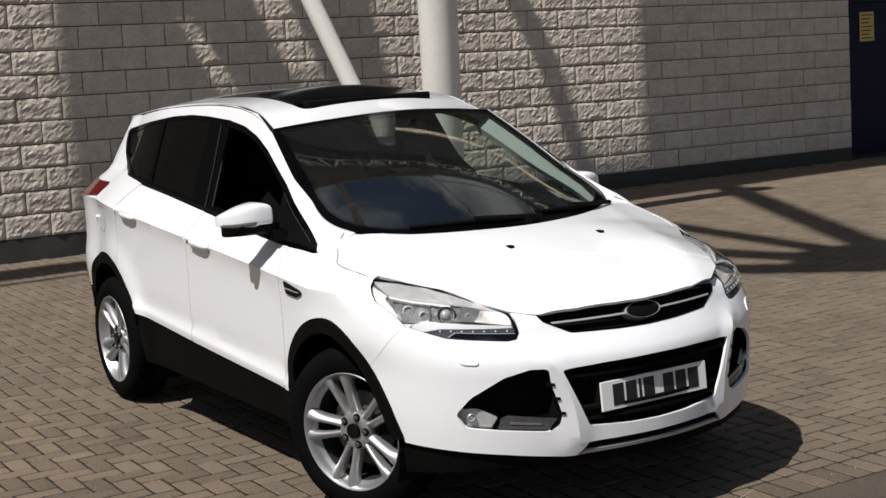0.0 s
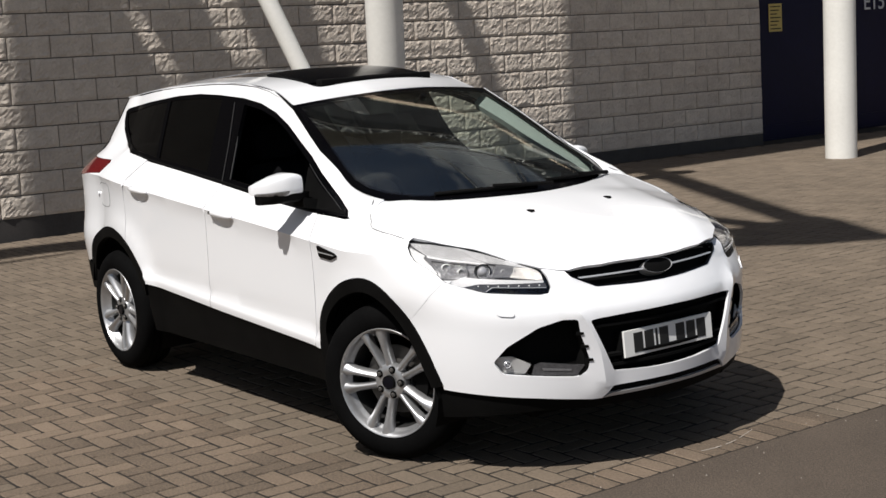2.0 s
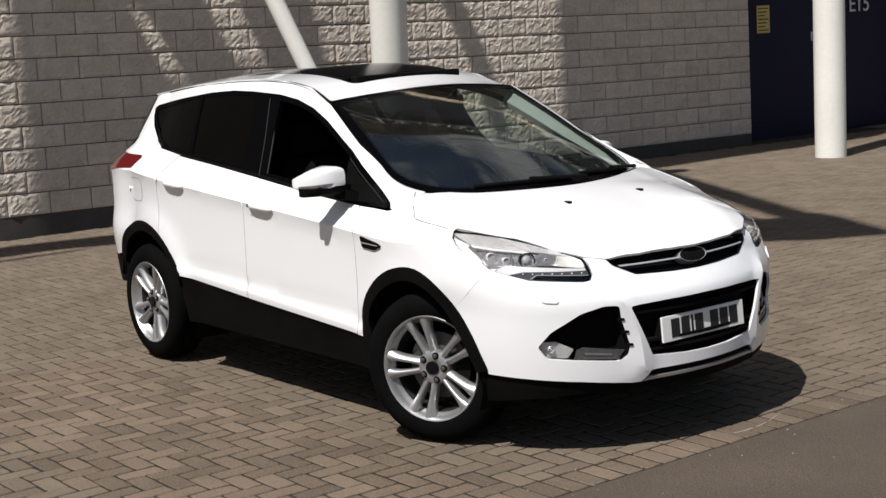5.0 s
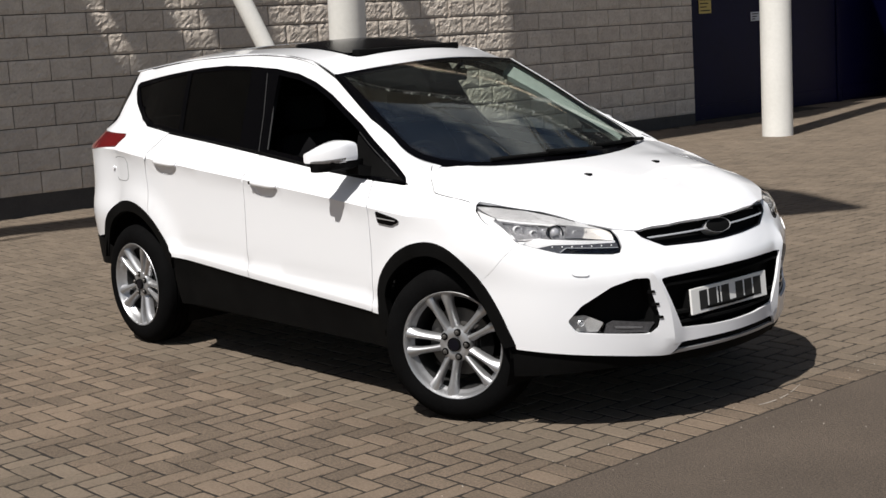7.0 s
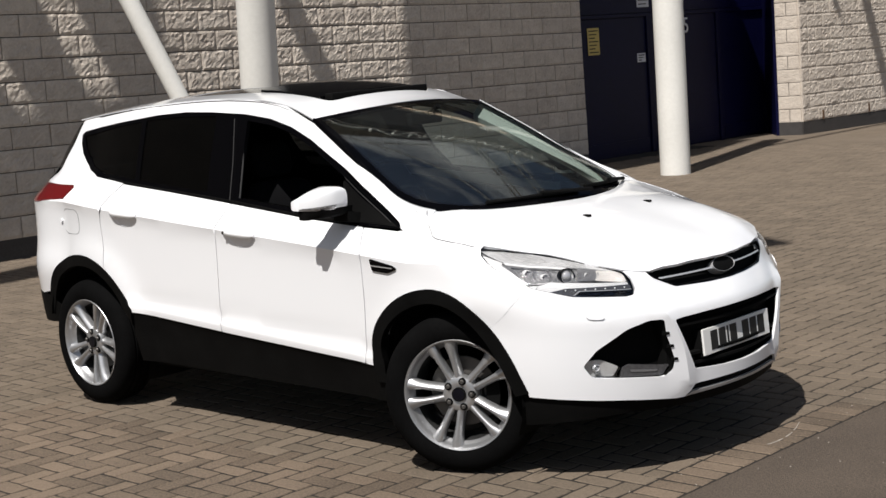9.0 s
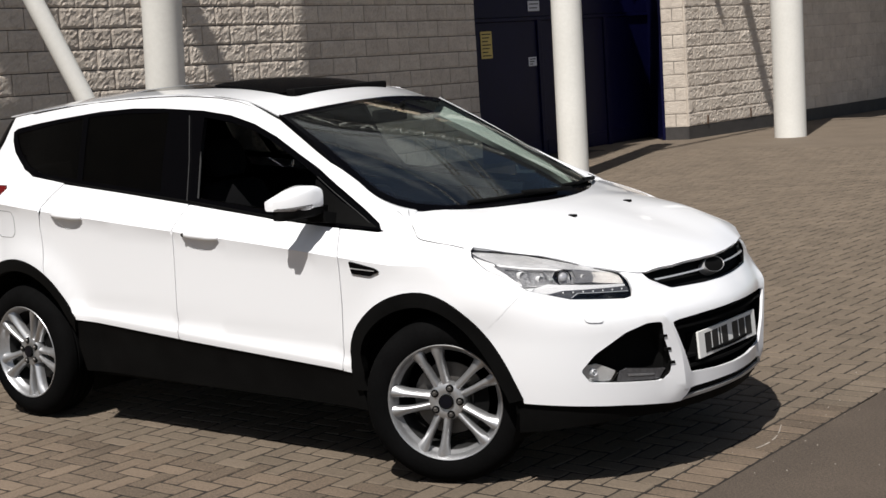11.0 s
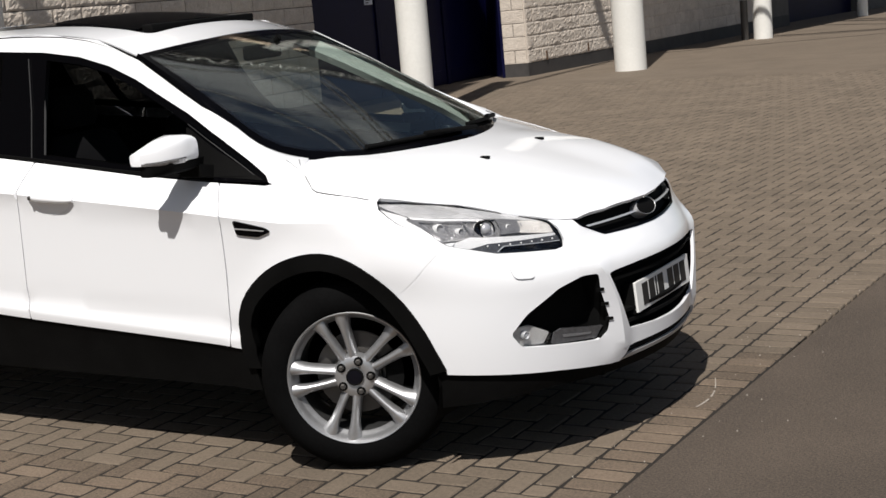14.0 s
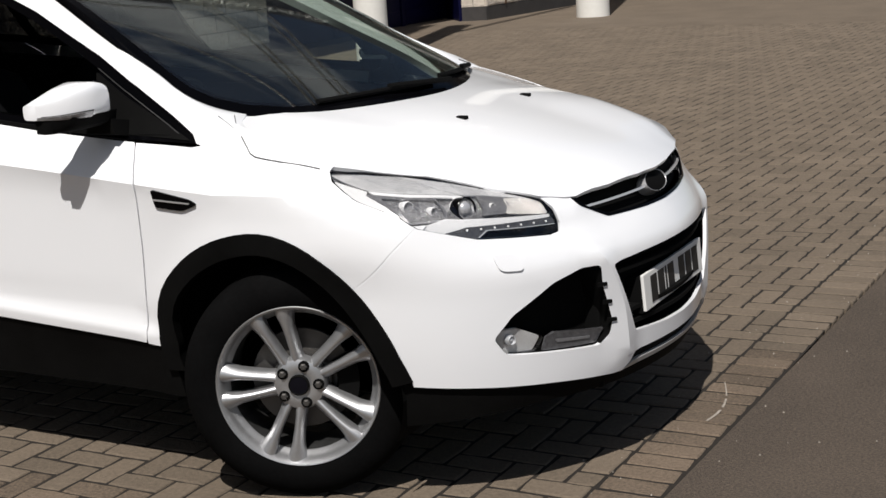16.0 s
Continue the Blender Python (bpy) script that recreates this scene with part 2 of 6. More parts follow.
def circle(c, r, axis, n=24, r2=None, turn=0.0):
    axis = Vector(axis).normalized()
    a = axis.orthogonal().normalized() if abs(axis.y) < 0.99 else Vector((1, 0, 0))
    b = axis.cross(a)
    return [Vector(c) + a * (r * math.cos(t)) + b * ((r2 or r) * math.sin(t)) for t in (turn + 2 * math.pi * i / n for i in range(n))]


def rod(bm, a, b, r, r2=None, n=16):
    a, b = Vector(a), Vector(b)
    tube(bm, [circle(a, r, b - a, n), circle(b, r2 or r, b - a, n)])


def lathe(bm, profile, axis_point, axis, n=48):
    """Turns pairs (radius, distance along the axis) round the axis."""
    p, d = Vector(axis_point), Vector(axis).normalized()
    return tube(bm, [circle(p + d * h, max(r, 1e-4), d, n) for r, h in profile], cap=False)


from mathutils.geometry import delaunay_2d_cdt


def inside(poly, pts):
    p, q = np.asarray(poly, float), np.asarray(pts, float)
    hit = np.zeros(len(q), bool)
    for (x0, y0), (x1, y1) in zip(p, np.roll(p, -1, 0)):
        if y0 != y1:
            hit ^= ((y0 > q[:, 1]) != (y1 > q[:, 1])) & (q[:, 0] < (x1 - x0) * (q[:, 1] - y0) / (y1 - y0) + x0)
    return hit


def away(poly, pts, gap):
    p, q = np.asarray(poly, float), np.asarray(pts, float)
    keep = np.ones(len(q), bool)
    for a, b in zip(p, np.roll(p, -1, 0)):
        d = b - a
        u = np.clip(((q - a) @ d) / max(d @ d, 1e-12), 0, 1)
        keep &= np.linalg.norm(q - (a + u[:, None] * d), axis=1) > gap
    return keep


def rounded(poly, r=0.02, n=4):
    """A polygon with its corners rounded off."""
    out = []
    pts = [Vector(p) for p in poly]
    for i, p in enumerate(pts):
        a, b = pts[i - 1] - p, pts[(i + 1) % len(pts)] - p
        k = min(r, a.length * 0.45, b.length * 0.45)
        s, e = p + a.normalized() * k, p + b.normalized() * k
        for j in range(n + 1):
            u = j / n
            out.append(tuple(s * (1 - u) ** 2 + p * (2 * u * (1 - u)) + e * u * u))
    return out


def split(poly, step, closed=True):
    """An outline cut into short pieces."""
    out = [] if closed else [tuple(poly[-1])]
    for a, b in reversed(list(zip(poly, list(poly[1:]) + ([poly[0]] if closed else [])))):
        a, b = Vector(a), Vector(b)
        n = max(1, math.ceil((b - a).length / step))
        out = [tuple(a.lerp(b, i / n)) for i in range(n)] + out
    return out


def sheet(bm, outer, lift, holes=(), step=0.05, thick=0.004, out=None, offset=0.0, lines=()):
    """A panel: an outline with holes in two dimensions, filled with triangles and laid on the surface lift(u, v), with thickness inwards."""
    outer = split(outer, step)
    holes = [split(h, step) for h in holes]
    lo, hi = np.min(outer, 0), np.max(outer, 0)
    gu, gv = np.arange(lo[0] + step / 2, hi[0], step), np.arange(lo[1] + step / 2, hi[1], step)
    pts = np.array([(u, v) for u in gu for v in gv]) if len(gu) and len(gv) else np.zeros((0, 2))
    if len(pts):
        keep = inside(outer, pts) & away(outer, pts, step * 0.35)
        for h in holes:
            keep &= ~inside(h, pts) & away(h, pts, step * 0.35)
        pts = pts[keep]
    flat, edges = [], []
    for line in lines:
        dots = np.array(split(line, step * 0.7, False))
        dots = dots[inside(outer, dots) & away(outer, dots, step * 0.15)]
        for a, b in zip(dots, dots[1:]):
            if np.linalg.norm(b - a) < step * 1.5:
                edges.append((len(flat), len(flat) + 1))
                flat += [Vector(a), Vector(b)]
        if len(pts) and len(dots) > 1:
            gap = np.min(np.linalg.norm(pts[:, None] - dots[None], axis=2), axis=1)
            pts = pts[gap > step * 0.45]
    for loop in (outer, *holes):
        k = len(flat)
        flat += [Vector(p) for p in loop]
        edges += [(k + i, k + (i + 1) % len(loop)) for i in range(len(loop))]
    flat += [Vector(p) for p in pts]
    verts, _, faces, _, _, _ = delaunay_2d_cdt(flat, edges, [], 0, 1e-5)
    mid = np.array([np.mean([verts[i] for i in f], 0) for f in faces])
    keep = inside(outer, mid)
    for h in holes:
        keep &= ~inside(h, mid)
    faces = [f for f, k in zip(faces, keep) if k]
    place = [Vector(lift(*v)) for v in verts]
    normal = [Vector() for _ in verts]
    for f in faces:
        n = (place[f[1]] - place[f[0]]).cross(place[f[2]] - place[f[0]])
        for i in f:
            normal[i] += n
    away_from = Vector(out or (-1.4, 0.0, 0.75))
    if sum((place[f[0]] - away_from).dot(normal[f[0]].normalized()) for f in faces) < 0:
        faces = [tuple(reversed(f)) for f in faces]
        normal = [-n for n in normal]
    normal = [n.normalized() for n in normal]
    top = [bm.verts.new(p + n * offset) for p, n in zip(place, normal)]
    low = [bm.verts.new(p + n * (offset - thick)) for p, n in zip(place, normal)]
    count = {}
    for f in faces:
        bm.faces.new([top[i] for i in f])
        bm.faces.new([low[i] for i in reversed(f)])
        for i in range(3):
            a, b = f[i], f[(i + 1) % 3]
            count[(a, b)] = 1
    for a, b in count:
        if (b, a) not in count:
            bm.faces.new((top[b], top[a], low[a], low[b]))
    for v in [v for v in (*top, *low) if not v.link_faces]:
        bm.verts.remove(v)
    return bm

# ---- the car's surface ----
def table(x, xs, ys):
    """A smooth curve through a few points (monotone between them)."""
    x = min(max(x, xs[0]), xs[-1])
    n = len(xs)
    i = max(j for j in range(n - 1) if xs[j] <= x)
    slope = [(ys[j + 1] - ys[j]) / (xs[j + 1] - xs[j]) for j in range(n - 1)]
    def tangent(j):
        if j == 0 or j == n - 1:
            return slope[0] if j == 0 else slope[-1]
        a, b = slope[j - 1], slope[j]
        return 0.0 if a * b <= 0 else 2 * a * b / (a + b)
    h = xs[i + 1] - xs[i]
    u = (x - xs[i]) / h
    return ((1 + 2 * u) * (1 - u) ** 2 * ys[i] + u * (1 - u) ** 2 * h * tangent(i)
            + u * u * (3 - 2 * u) * ys[i + 1] + u * u * (u - 1) * h * tangent(i + 1))


X_FRONT, X_REAR, R_ARCH = -0.20, -2.90, 0.428
ARCHES = ((-0.035, 0.35), (-2.65, 0.385))


def belt(x):
    return table(x, (-3.6, -2.9, -2.47, -1.49, -0.93, -0.34, -0.20, 0.11), (1.28, 1.25, 1.20, 1.115, 1.06, 1.03, 1.015, 0.95))


def crease(x):
    return table(x, (-3.6, -2.8, -1.76, -0.86, -0.47, 0.1), (1.14, 1.10, 1.02, 0.95, 0.915, 0.87))


def sill_z(x):
    """Height of the doors' lower edge."""
    return 0.437 + 0.0651 * (-0.515 - x)


def side(x, z):
    """Half the body's width at a place along it and a height."""
    zc, zb = crease(x), belt(x)
    yb = 0.83 - 0.45 * (zb - 1.0) - table(x, (-0.6, -0.33, 0.1), (0.0, 0.045, 0.05))
    if z <= zc:
        y = table(z / zc, (0.2, 0.32, 0.46, 0.54, 0.63, 0.70, 0.80, 0.90, 0.96, 0.985, 1.0), (0.845, 0.863, 0.879, 0.885, 0.8885, 0.8895, 0.8905, 0.892, 0.8945, 0.898, 0.903))
        soft = min(1.0, max(0.0, (x + 0.58) / 0.22))
        if soft:
            y += soft * (table(z / zc, (0.70, 0.80, 0.88, 0.94, 1.0), (0.8895, 0.8925, 0.8955, 0.899, 0.903)) - y) * (1.0 if z / zc > 0.8 else max(0.0, (z / zc - 0.70) / 0.1))
        # the doors flare out in a ledge that follows the sill
        over = z - sill_z(x)
        ends = min(1.0, max(0.0, (-0.42 - x) / 0.10)) * min(1.0, max(0.0, (x + 2.38) / 0.15))
        y += ends * table(over, (-0.06, -0.02, 0.018, 0.034, 0.050, 0.075, 0.12), (0.0, 0.008, 0.0125, 0.0115, 0.002, -0.0025, 0.0))
    elif z <= zb:
        y = 0.903 - (0.903 - yb) * ((z - zc) / (zb - zc)) ** 1.15
    else:
        y = yb - 0.45 * (z - zb)
    for ax, az in ARCHES:
        r = math.hypot(x - ax, z - az)
        y += (0.014 if ax > -1 else 0.021) * math.exp(-((r - R_ARCH) / (0.07 if ax > -1 else 0.085)) ** 2)
    return y - 0.055 * max(0.0, (-2.3 - x) / 0.6) ** 2


def nose(z):
    return table(z, (0.2, 0.28, 0.34, 0.45, 0.60, 0.652, 0.668, 0.71, 0.75, 0.82, 0.86, 0.90, 0.94, 1.0, 1.1),
                 (0.76, 0.81, 0.825, 0.83, 0.832, 0.831, 0.826, 0.800, 0.770, 0.735, 0.62, 0.45, 0.30, 0.26, 0.25))


def tail(z):
    return table(z, (0.3, 0.5, 0.8, 1.05, 1.18, 1.3, 1.45, 1.55), (-3.54, -3.57, -3.53, -3.50, -3.47, -3.43, -3.32, -3.22))


def ridge_s(z):
    """Where the sharp ridge beside the lower intake runs."""
    return table(z, (0.28, 0.41, 0.5, 0.56, 0.63, 0.74), (0.288, 0.296, 0.305, 0.321, 0.346, 0.395))


def skin(s, z, sign=-1):
    """The body's outer surface: s runs 0 to 1 from the nose round the front corner, on along the side, and 3.7 to 4.7 round the tail."""
    if s < 0:
        s, sign = -s, -sign
    if s < 1:
        a = s * math.pi / 2
        x = X_FRONT + (nose(z) - X_FRONT) * max(math.cos(a), 0.0) ** (2 / 3.7)
        y = side(X_FRONT, z) * math.sin(a) ** (2 / 1.75)
        x += 0.019 * max(0.0, 1 - abs(s - ridge_s(z)) / 0.055) * table(z, (0.28, 0.38, 0.66, 0.745), (0.0, 1.0, 1.0, 0.0))
    elif s <= 3.7:
        x = X_FRONT + 1 - s
        y = side(x, z)
    else:
        a = (s - 3.7) * math.pi / 2
        x = X_REAR + (tail(z) - X_REAR) * math.sin(a) ** (2 / 3.5)
        y = side(X_REAR, z) * max(math.cos(a), 0.0) ** (2 / 3.2)
    return x, sign * y, z


def s_of_x(x, z):
    if x < X_REAR:
        return 3.7 + math.asin(min(1.0, (X_REAR - x) / (X_REAR - tail(z))) ** (3.5 / 2)) * 2 / math.pi
    if x <= X_FRONT:
        return 1 + X_FRONT - x
    return math.acos(min(1.0, ((x - X_FRONT) / (nose(z) - X_FRONT))) ** (3.7 / 2)) * 2 / math.pi


def by_x(points, step=0.04):
    """An outline in (x, z) of the car's side, for the skin."""
    return [(s_of_x(x, z), z) for x, z in split(points, step, False)]


def skins(name, outline, mat, parent, holes=(), both=True, step=0.045, thick=0.004, offset=0.0, label="", lines=()):
    """A panel on the car's skin, and its twin on the other side."""
    made = []
    for sign in ((-1, 1) if both else (-1,)):
        bm = bmesh.new()
        sheet(bm, outline, lambda s, z: skin(s, z, sign), holes, step, thick, offset=offset, lines=lines)
        made.append(part(name, bm, mat, parent, label, True))
    return made


FA, RA = (-0.06, 0.36), (-2.70, 0.37)


def arch_r(c, deg):
    """Radius of the wheel opening at an angle from straight ahead."""
    if c is FA:
        return table(deg, (-40, 0, 14, 30, 45, 60, 75, 90, 110, 130, 145, 155, 168, 210), (0.41, 0.403, 0.384, 0.379, 0.384, 0.397, 0.415, 0.428, 0.434, 0.444, 0.45, 0.44, 0.408, 0.40))
    return table(deg, (-40, 10, 20, 28, 36, 49, 63, 80, 95, 118, 132, 150, 210), (0.50, 0.515, 0.505, 0.483, 0.472, 0.461, 0.4535, 0.450, 0.451, 0.464, 0.476, 0.48, 0.47))


def opening(c, grow, a0, a1, n=18):
    out = []
    for i in range(n + 1):
        a = a0 + (a1 - a0) * i / n
        r = arch_r(c, a) + grow
        out.append((c[0] + r * math.cos(radians(a)), c[1] + r * math.sin(radians(a))))
    return out
ALONG = sorted(list(np.linspace(-0.22, -3.0, 150)) + [e + k * 0.0035 for e in (-0.50, -1.5035, -2.476) for k in range(-5, 6)], reverse=True)
CREASE = [[(1 + X_FRONT - x, crease(x)) for x in ALONG], [(1 + X_FRONT - x, belt(x)) for x in np.linspace(-2.5, -2.95, 8)], *[[(1 + X_FRONT - x, sill_z(x) + h) for x in np.linspace(-0.45, -2.3, 40)] for h in (0.020, 0.036, 0.050)]]
car = thing("car", "white five-door compact sports utility car parked on the block paving", "car")

# outlines, in (s, z)
HEADLIGHT = [(0.746, 0.948), (0.64, 0.937), (0.552, 0.921), (0.50, 0.903), (0.456, 0.868), (0.412, 0.838), (0.408, 0.772),
             (0.416, 0.748), (0.442, 0.744), (0.61, 0.764), (0.735, 0.808), (0.775, 0.880)]
FOG = [(0.631, 0.487), (0.605, 0.437), (0.512, 0.424), (0.371, 0.406), (0.342, 0.430), (0.335, 0.471), (0.347, 0.527), (0.361, 0.581), (0.368, 0.642), (0.412, 0.643), (0.486, 0.619), (0.584, 0.549)]
GRILLE = [(-0.348, 0.826), (-0.335, 0.80), (-0.262, 0.752), (-0.12, 0.744), (0.0, 0.742), (0.12, 0.744), (0.262, 0.752), (0.335, 0.80), (0.348, 0.826),
          (0.2, 0.834), (0.0, 0.838), (-0.2, 0.834)]
INTAKE = [(-0.33, 0.632), (-0.2, 0.640), (0.0, 0.644), (0.2, 0.640), (0.33, 0.632), (0.256, 0.412), (0.12, 0.400), (0.0, 0.398), (-0.12, 0.400), (-0.256, 0.412)]


def mirrored(points):
    return [(-s, z) for s, z in reversed(points)]


# bumper: from the hood's edge to the lower lip, round to the front wheel arches
arch_front = [(s_of_x(x, z), z) for x, z in opening(FA, 0, 2, 47, 12)]
half = ([(0.0, 0.842), (0.2, 0.838), (0.352, 0.829), (0.408, 0.836)] + HEADLIGHT[6:11] + [(0.80, 0.74)] + arch_front[::-1]
        + [(0.80, 0.365), (0.676, 0.352), (0.50, 0.332), (0.33, 0.306), (0.30, 0.306), (0.262, 0.352), (0.10, 0.352), (0.0, 0.352)])
half[4] = (0.404, 0.77)
bumper_outline = half + mirrored(half[1:-1])
bm = bmesh.new()
sheet(bm, bumper_outline, skin, [rounded(INTAKE, 0.012), rounded(FOG, 0.012), rounded(mirrored(FOG), 0.012), rounded(GRILLE, 0.008)], 0.03, 0.012,
      lines=[[(side_ * ridge_s(z), z) for z in np.linspace(0.365, 0.725, 19)] for side_ in (-1, 1)] + [[(q, 0.66) for q in np.linspace(-0.52, 0.52, 44)]])
front_bumper = part("front_bumper", bm, PAINT, car, "white painted front bumper", True, 24)

# fenders, doors, body sides
arch_rest = [(s_of_x(x, z), z) for x, z in opening(FA, 0, 47.5, 168, 26)]
fender = ([(0.8025, 0.742)] + arch_rest + by_x([(-0.455, 0.432), (-0.515, 0.437), (-0.50, 0.72), (-0.497, 0.92), (-0.545, 1.024), (-0.46, 1.018), (-0.36, 1.010), (-0.333, 1.014), (-0.298, 1.094), (-0.27, 1.081), (-0.24, 1.065), (-0.21, 1.046), (-0.14, 1.028), (-0.10, 1.015), (-0.06, 1.001), (-0.02, 0.985), (0.02, 0.971), (0.055, 0.960), (0.08, 0.953)])
          + [HEADLIGHT[0], HEADLIGHT[11], (0.7375, 0.810)])
fender = [p for i, p in enumerate(fender) if i == 0 or (Vector(p) - Vector(fender[i - 1])).length > 1e-4]
skins("front_fender", fender, PAINT, car, step=0.03, lines=CREASE)
skins("front_door", rounded(by_x([(-0.550, 1.026), (-0.502, 0.92), (-0.505, 0.72), (-0.520, 0.438), (-1.26, 0.482), (-1.520, 0.498), (-1.523, 0.62), (-1.5055, 0.88), (-1.49, 1.108), (-0.93, 1.053)], 0.05), 0.006, 2), PAINT, car, lines=CREASE)
arch_back = opening(RA, 0, 22, 58, 10)
skins("rear_door", rounded(by_x([(-1.4945, 1.109), (-1.510, 0.88), (-1.5275, 0.62), (-1.5245, 0.499), (-2.235, 0.549)] + arch_back
                                + [(-2.46, 0.85), (-2.475, 1.0), (-2.44, 1.192), (-2.0, 1.155)], 0.05), 0.004, 2), PAINT, car, lines=CREASE)
DLO = [(-0.350, 1.020), (-0.372, 1.044), (-0.45, 1.097), (-0.58, 1.180), (-0.74, 1.267), (-0.88, 1.330), (-1.035, 1.402), (-1.19, 1.459), (-1.36, 1.501), (-1.56, 1.527), (-1.83, 1.543), (-2.05, 1.549), (-2.29, 1.54), (-2.67, 1.506),
       (-2.90, 1.482), (-3.02, 1.465), (-3.05, 1.448), (-3.03, 1.40), (-2.985, 1.345), (-2.925, 1.300), (-2.86, 1.260), (-2.74, 1.226), (-2.47, 1.20), (-1.49, 1.115), (-0.93, 1.06), (-0.46, 1.026)]
DITCH = [(-1.05, 1.478), (-1.27, 1.558), (-1.53, 1.592), (-1.85, 1.603), (-2.15, 1.597), (-2.43, 1.584), (-2.75, 1.557), (-3.08, 1.522)]
PILLAR = [(-0.297, 1.096), (-0.40, 1.139), (-0.49, 1.184), (-0.62, 1.259), (-0.78, 1.338), (-0.93, 1.416), (-1.05, 1.478)]
body_side = (by_x(PILLAR + DITCH[1:]) + [(3.7 + 0.185, 1.47), (3.7 + 0.17, 1.40), (3.7 + 0.22, 1.27), (3.7 + 0.31, 1.20)]
             + by_x([(-2.90, 1.186), (-2.872, 1.173), (-2.89, 1.118)]) + [(3.7 + 0.15, 1.098), (3.7 + 0.46, 1.092), (3.7 + 0.46, 0.60), (3.7 + 0.2, 0.575)]
             + by_x(opening(RA, 0, 152, 58.5, 22) + [(-2.466, 0.85), (-2.481, 1.0), (-2.446, 1.198)] + DLO[-4::-1] + [(-0.332, 1.016)]))
skins("body_side", body_side, PAINT, car, step=0.04, lines=CREASE)
tail_lamp = by_x([(-2.894, 1.120), (-2.876, 1.172), (-2.899, 1.184)]) + [(3.7 + 0.31, 1.196), (3.7 + 0.46, 1.20), (3.7 + 0.46, 1.095), (3.7 + 0.15, 1.101)]
skins("tail_lamp", rounded(tail_lamp, 0.01, 2), RED_LENS, car, thick=0.03, offset=0.001, label="red tail lamp")
rear = [(3.7 + 0.465, 1.20), (4.7, 1.22), (4.7, 0.60), (3.7 + 0.465, 0.60)]
skins("tailgate", rear, PAINT, car)
skins("rear_screen", [(3.7 + 0.335, 1.206), (4.7, 1.23), (4.7, 1.52), (3.7 + 0.21, 1.50), (3.7 + 0.19, 1.47), (3.7 + 0.175, 1.40), (3.7 + 0.225, 1.272)], GLOSS_BLACK, car, offset=0.004, label="black rear window and spoiler side")
skins("rear_bumper", [(3.7 + 0.12, 0.57), (4.7, 0.595), (4.7, 0.40), (3.7 + 0.16, 0.41)] + by_x([(-2.99, 0.425), (-3.0, 0.51)]), CLADDING, car, offset=0.002, label="black rear bumper skirt")

for seam in ([(-0.54, 1.02), (-0.49, 0.92), (-0.495, 0.72), (-0.508, 0.445), (-0.53, 0.445), (-0.515, 0.72), (-0.512, 0.92), (-0.56, 1.02)],
             [(-1.48, 1.10), (-1.495, 0.88), (-1.512, 0.62), (-1.51, 0.51), (-1.535, 0.51), (-1.538, 0.62), (-1.52, 0.88), (-1.505, 1.10)]):
    skins("seam_backing", by_x(seam), PAINT, car, thick=0.002, offset=-0.007)
skins("seam_backing", [(0.71, 0.815), (0.745, 0.815), (0.83, 0.742), (0.905, 0.655), (0.875, 0.635), (0.78, 0.738)], PAINT, car, thick=0.002, offset=-0.0008)
skins("seam_backing", by_x([(-0.41, 1.035), (-0.41, 1.125), (-0.29, 1.088), (-0.21, 1.040), (-0.24, 1.0)]), PAINT, car, thick=0.002, offset=-0.005)
# fuel flap on the rear quarter
flap = [(s_of_x(x, z), z) for x, z in rounded([(-2.895, 1.068), (-2.71, 1.066), (-2.71, 0.932), (-2.895, 0.930)], 0.05, 7)]
flap_c = Vector((sum(p[0] for p in flap) / len(flap), sum(p[1] for p in flap) / len(flap)))
bm = bmesh.new()
sheet(bm, flap, skin, [[tuple(flap_c.lerp(Vector(p), 0.975)) for p in flap]], 0.03, 0.001, offset=0.0012)
part("fuel_flap_gap", bm, SEAM, car, "thin gap round the fuel flap")
bm = bmesh.new()
knob = Vector(skin(s_of_x(-2.915, 1.0), 1.0))
rod(bm, knob + Vector((0, 0.004, 0)), knob + Vector((0, -0.012, 0)), 0.012, 0.009, 14)
part("flap_stop", bm, PAINT, car, smooth=True)
# black cladding
for c, a0, a1, name in ((FA, 3, 169, "arch_cladding"), (RA, 22, 154, "arch_cladding")):
    ring = opening(c, 0.004, a0, a1, 30) + ([(c[0] - 0.395, 0.36), (c[0] - 0.34, 0.36)] if c is FA else [(c[0] - 0.43, 0.46)]) + opening(c, -0.056, a1 + 3, a0 - (2 if c is FA else 8), 30)
    skins(name, [(s_of_x(x, z), z) for x, z in ring], CLADDING, car, step=0.03, thick=0.035, offset=0.006, label="black wheel arch cladding")
skins("sill", by_x([(-0.44, 0.428), (-1.26, 0.478), (-2.23, 0.546), (-2.27, 0.42), (-2.24, 0.285), (-0.42, 0.27)], 0.06), CLADDING, car, thick=0.03, offset=-0.006, label="black plastic sill")
valance = [(0.82, 0.368), (0.79, 0.360), (0.676, 0.349), (0.50, 0.329), (0.33, 0.303), (0.30, 0.303), (0.262, 0.349), (0.0, 0.349)]
low = [(0.0, 0.262), (0.30, 0.262), (0.5, 0.27), (0.7, 0.25), (0.82, 0.235)]
v_out = [(0.82, 0.368)] + valance[1:] + mirrored(valance[:-1]) + [(-s, z) for s, z in reversed(low)] + low[1:]
bm = bmesh.new()
sheet(bm, v_out, skin, (), 0.04, 0.01, offset=-0.012)
part("lower_valance", bm, CLADDING, car, "black lower valance", True)
lip = [(-0.300, 0.304), (-0.27, 0.321), (0.0, 0.323), (0.27, 0.321), (0.300, 0.304), (0.28, 0.307), (0.0, 0.311), (-0.28, 0.307)]
bm = bmesh.new()
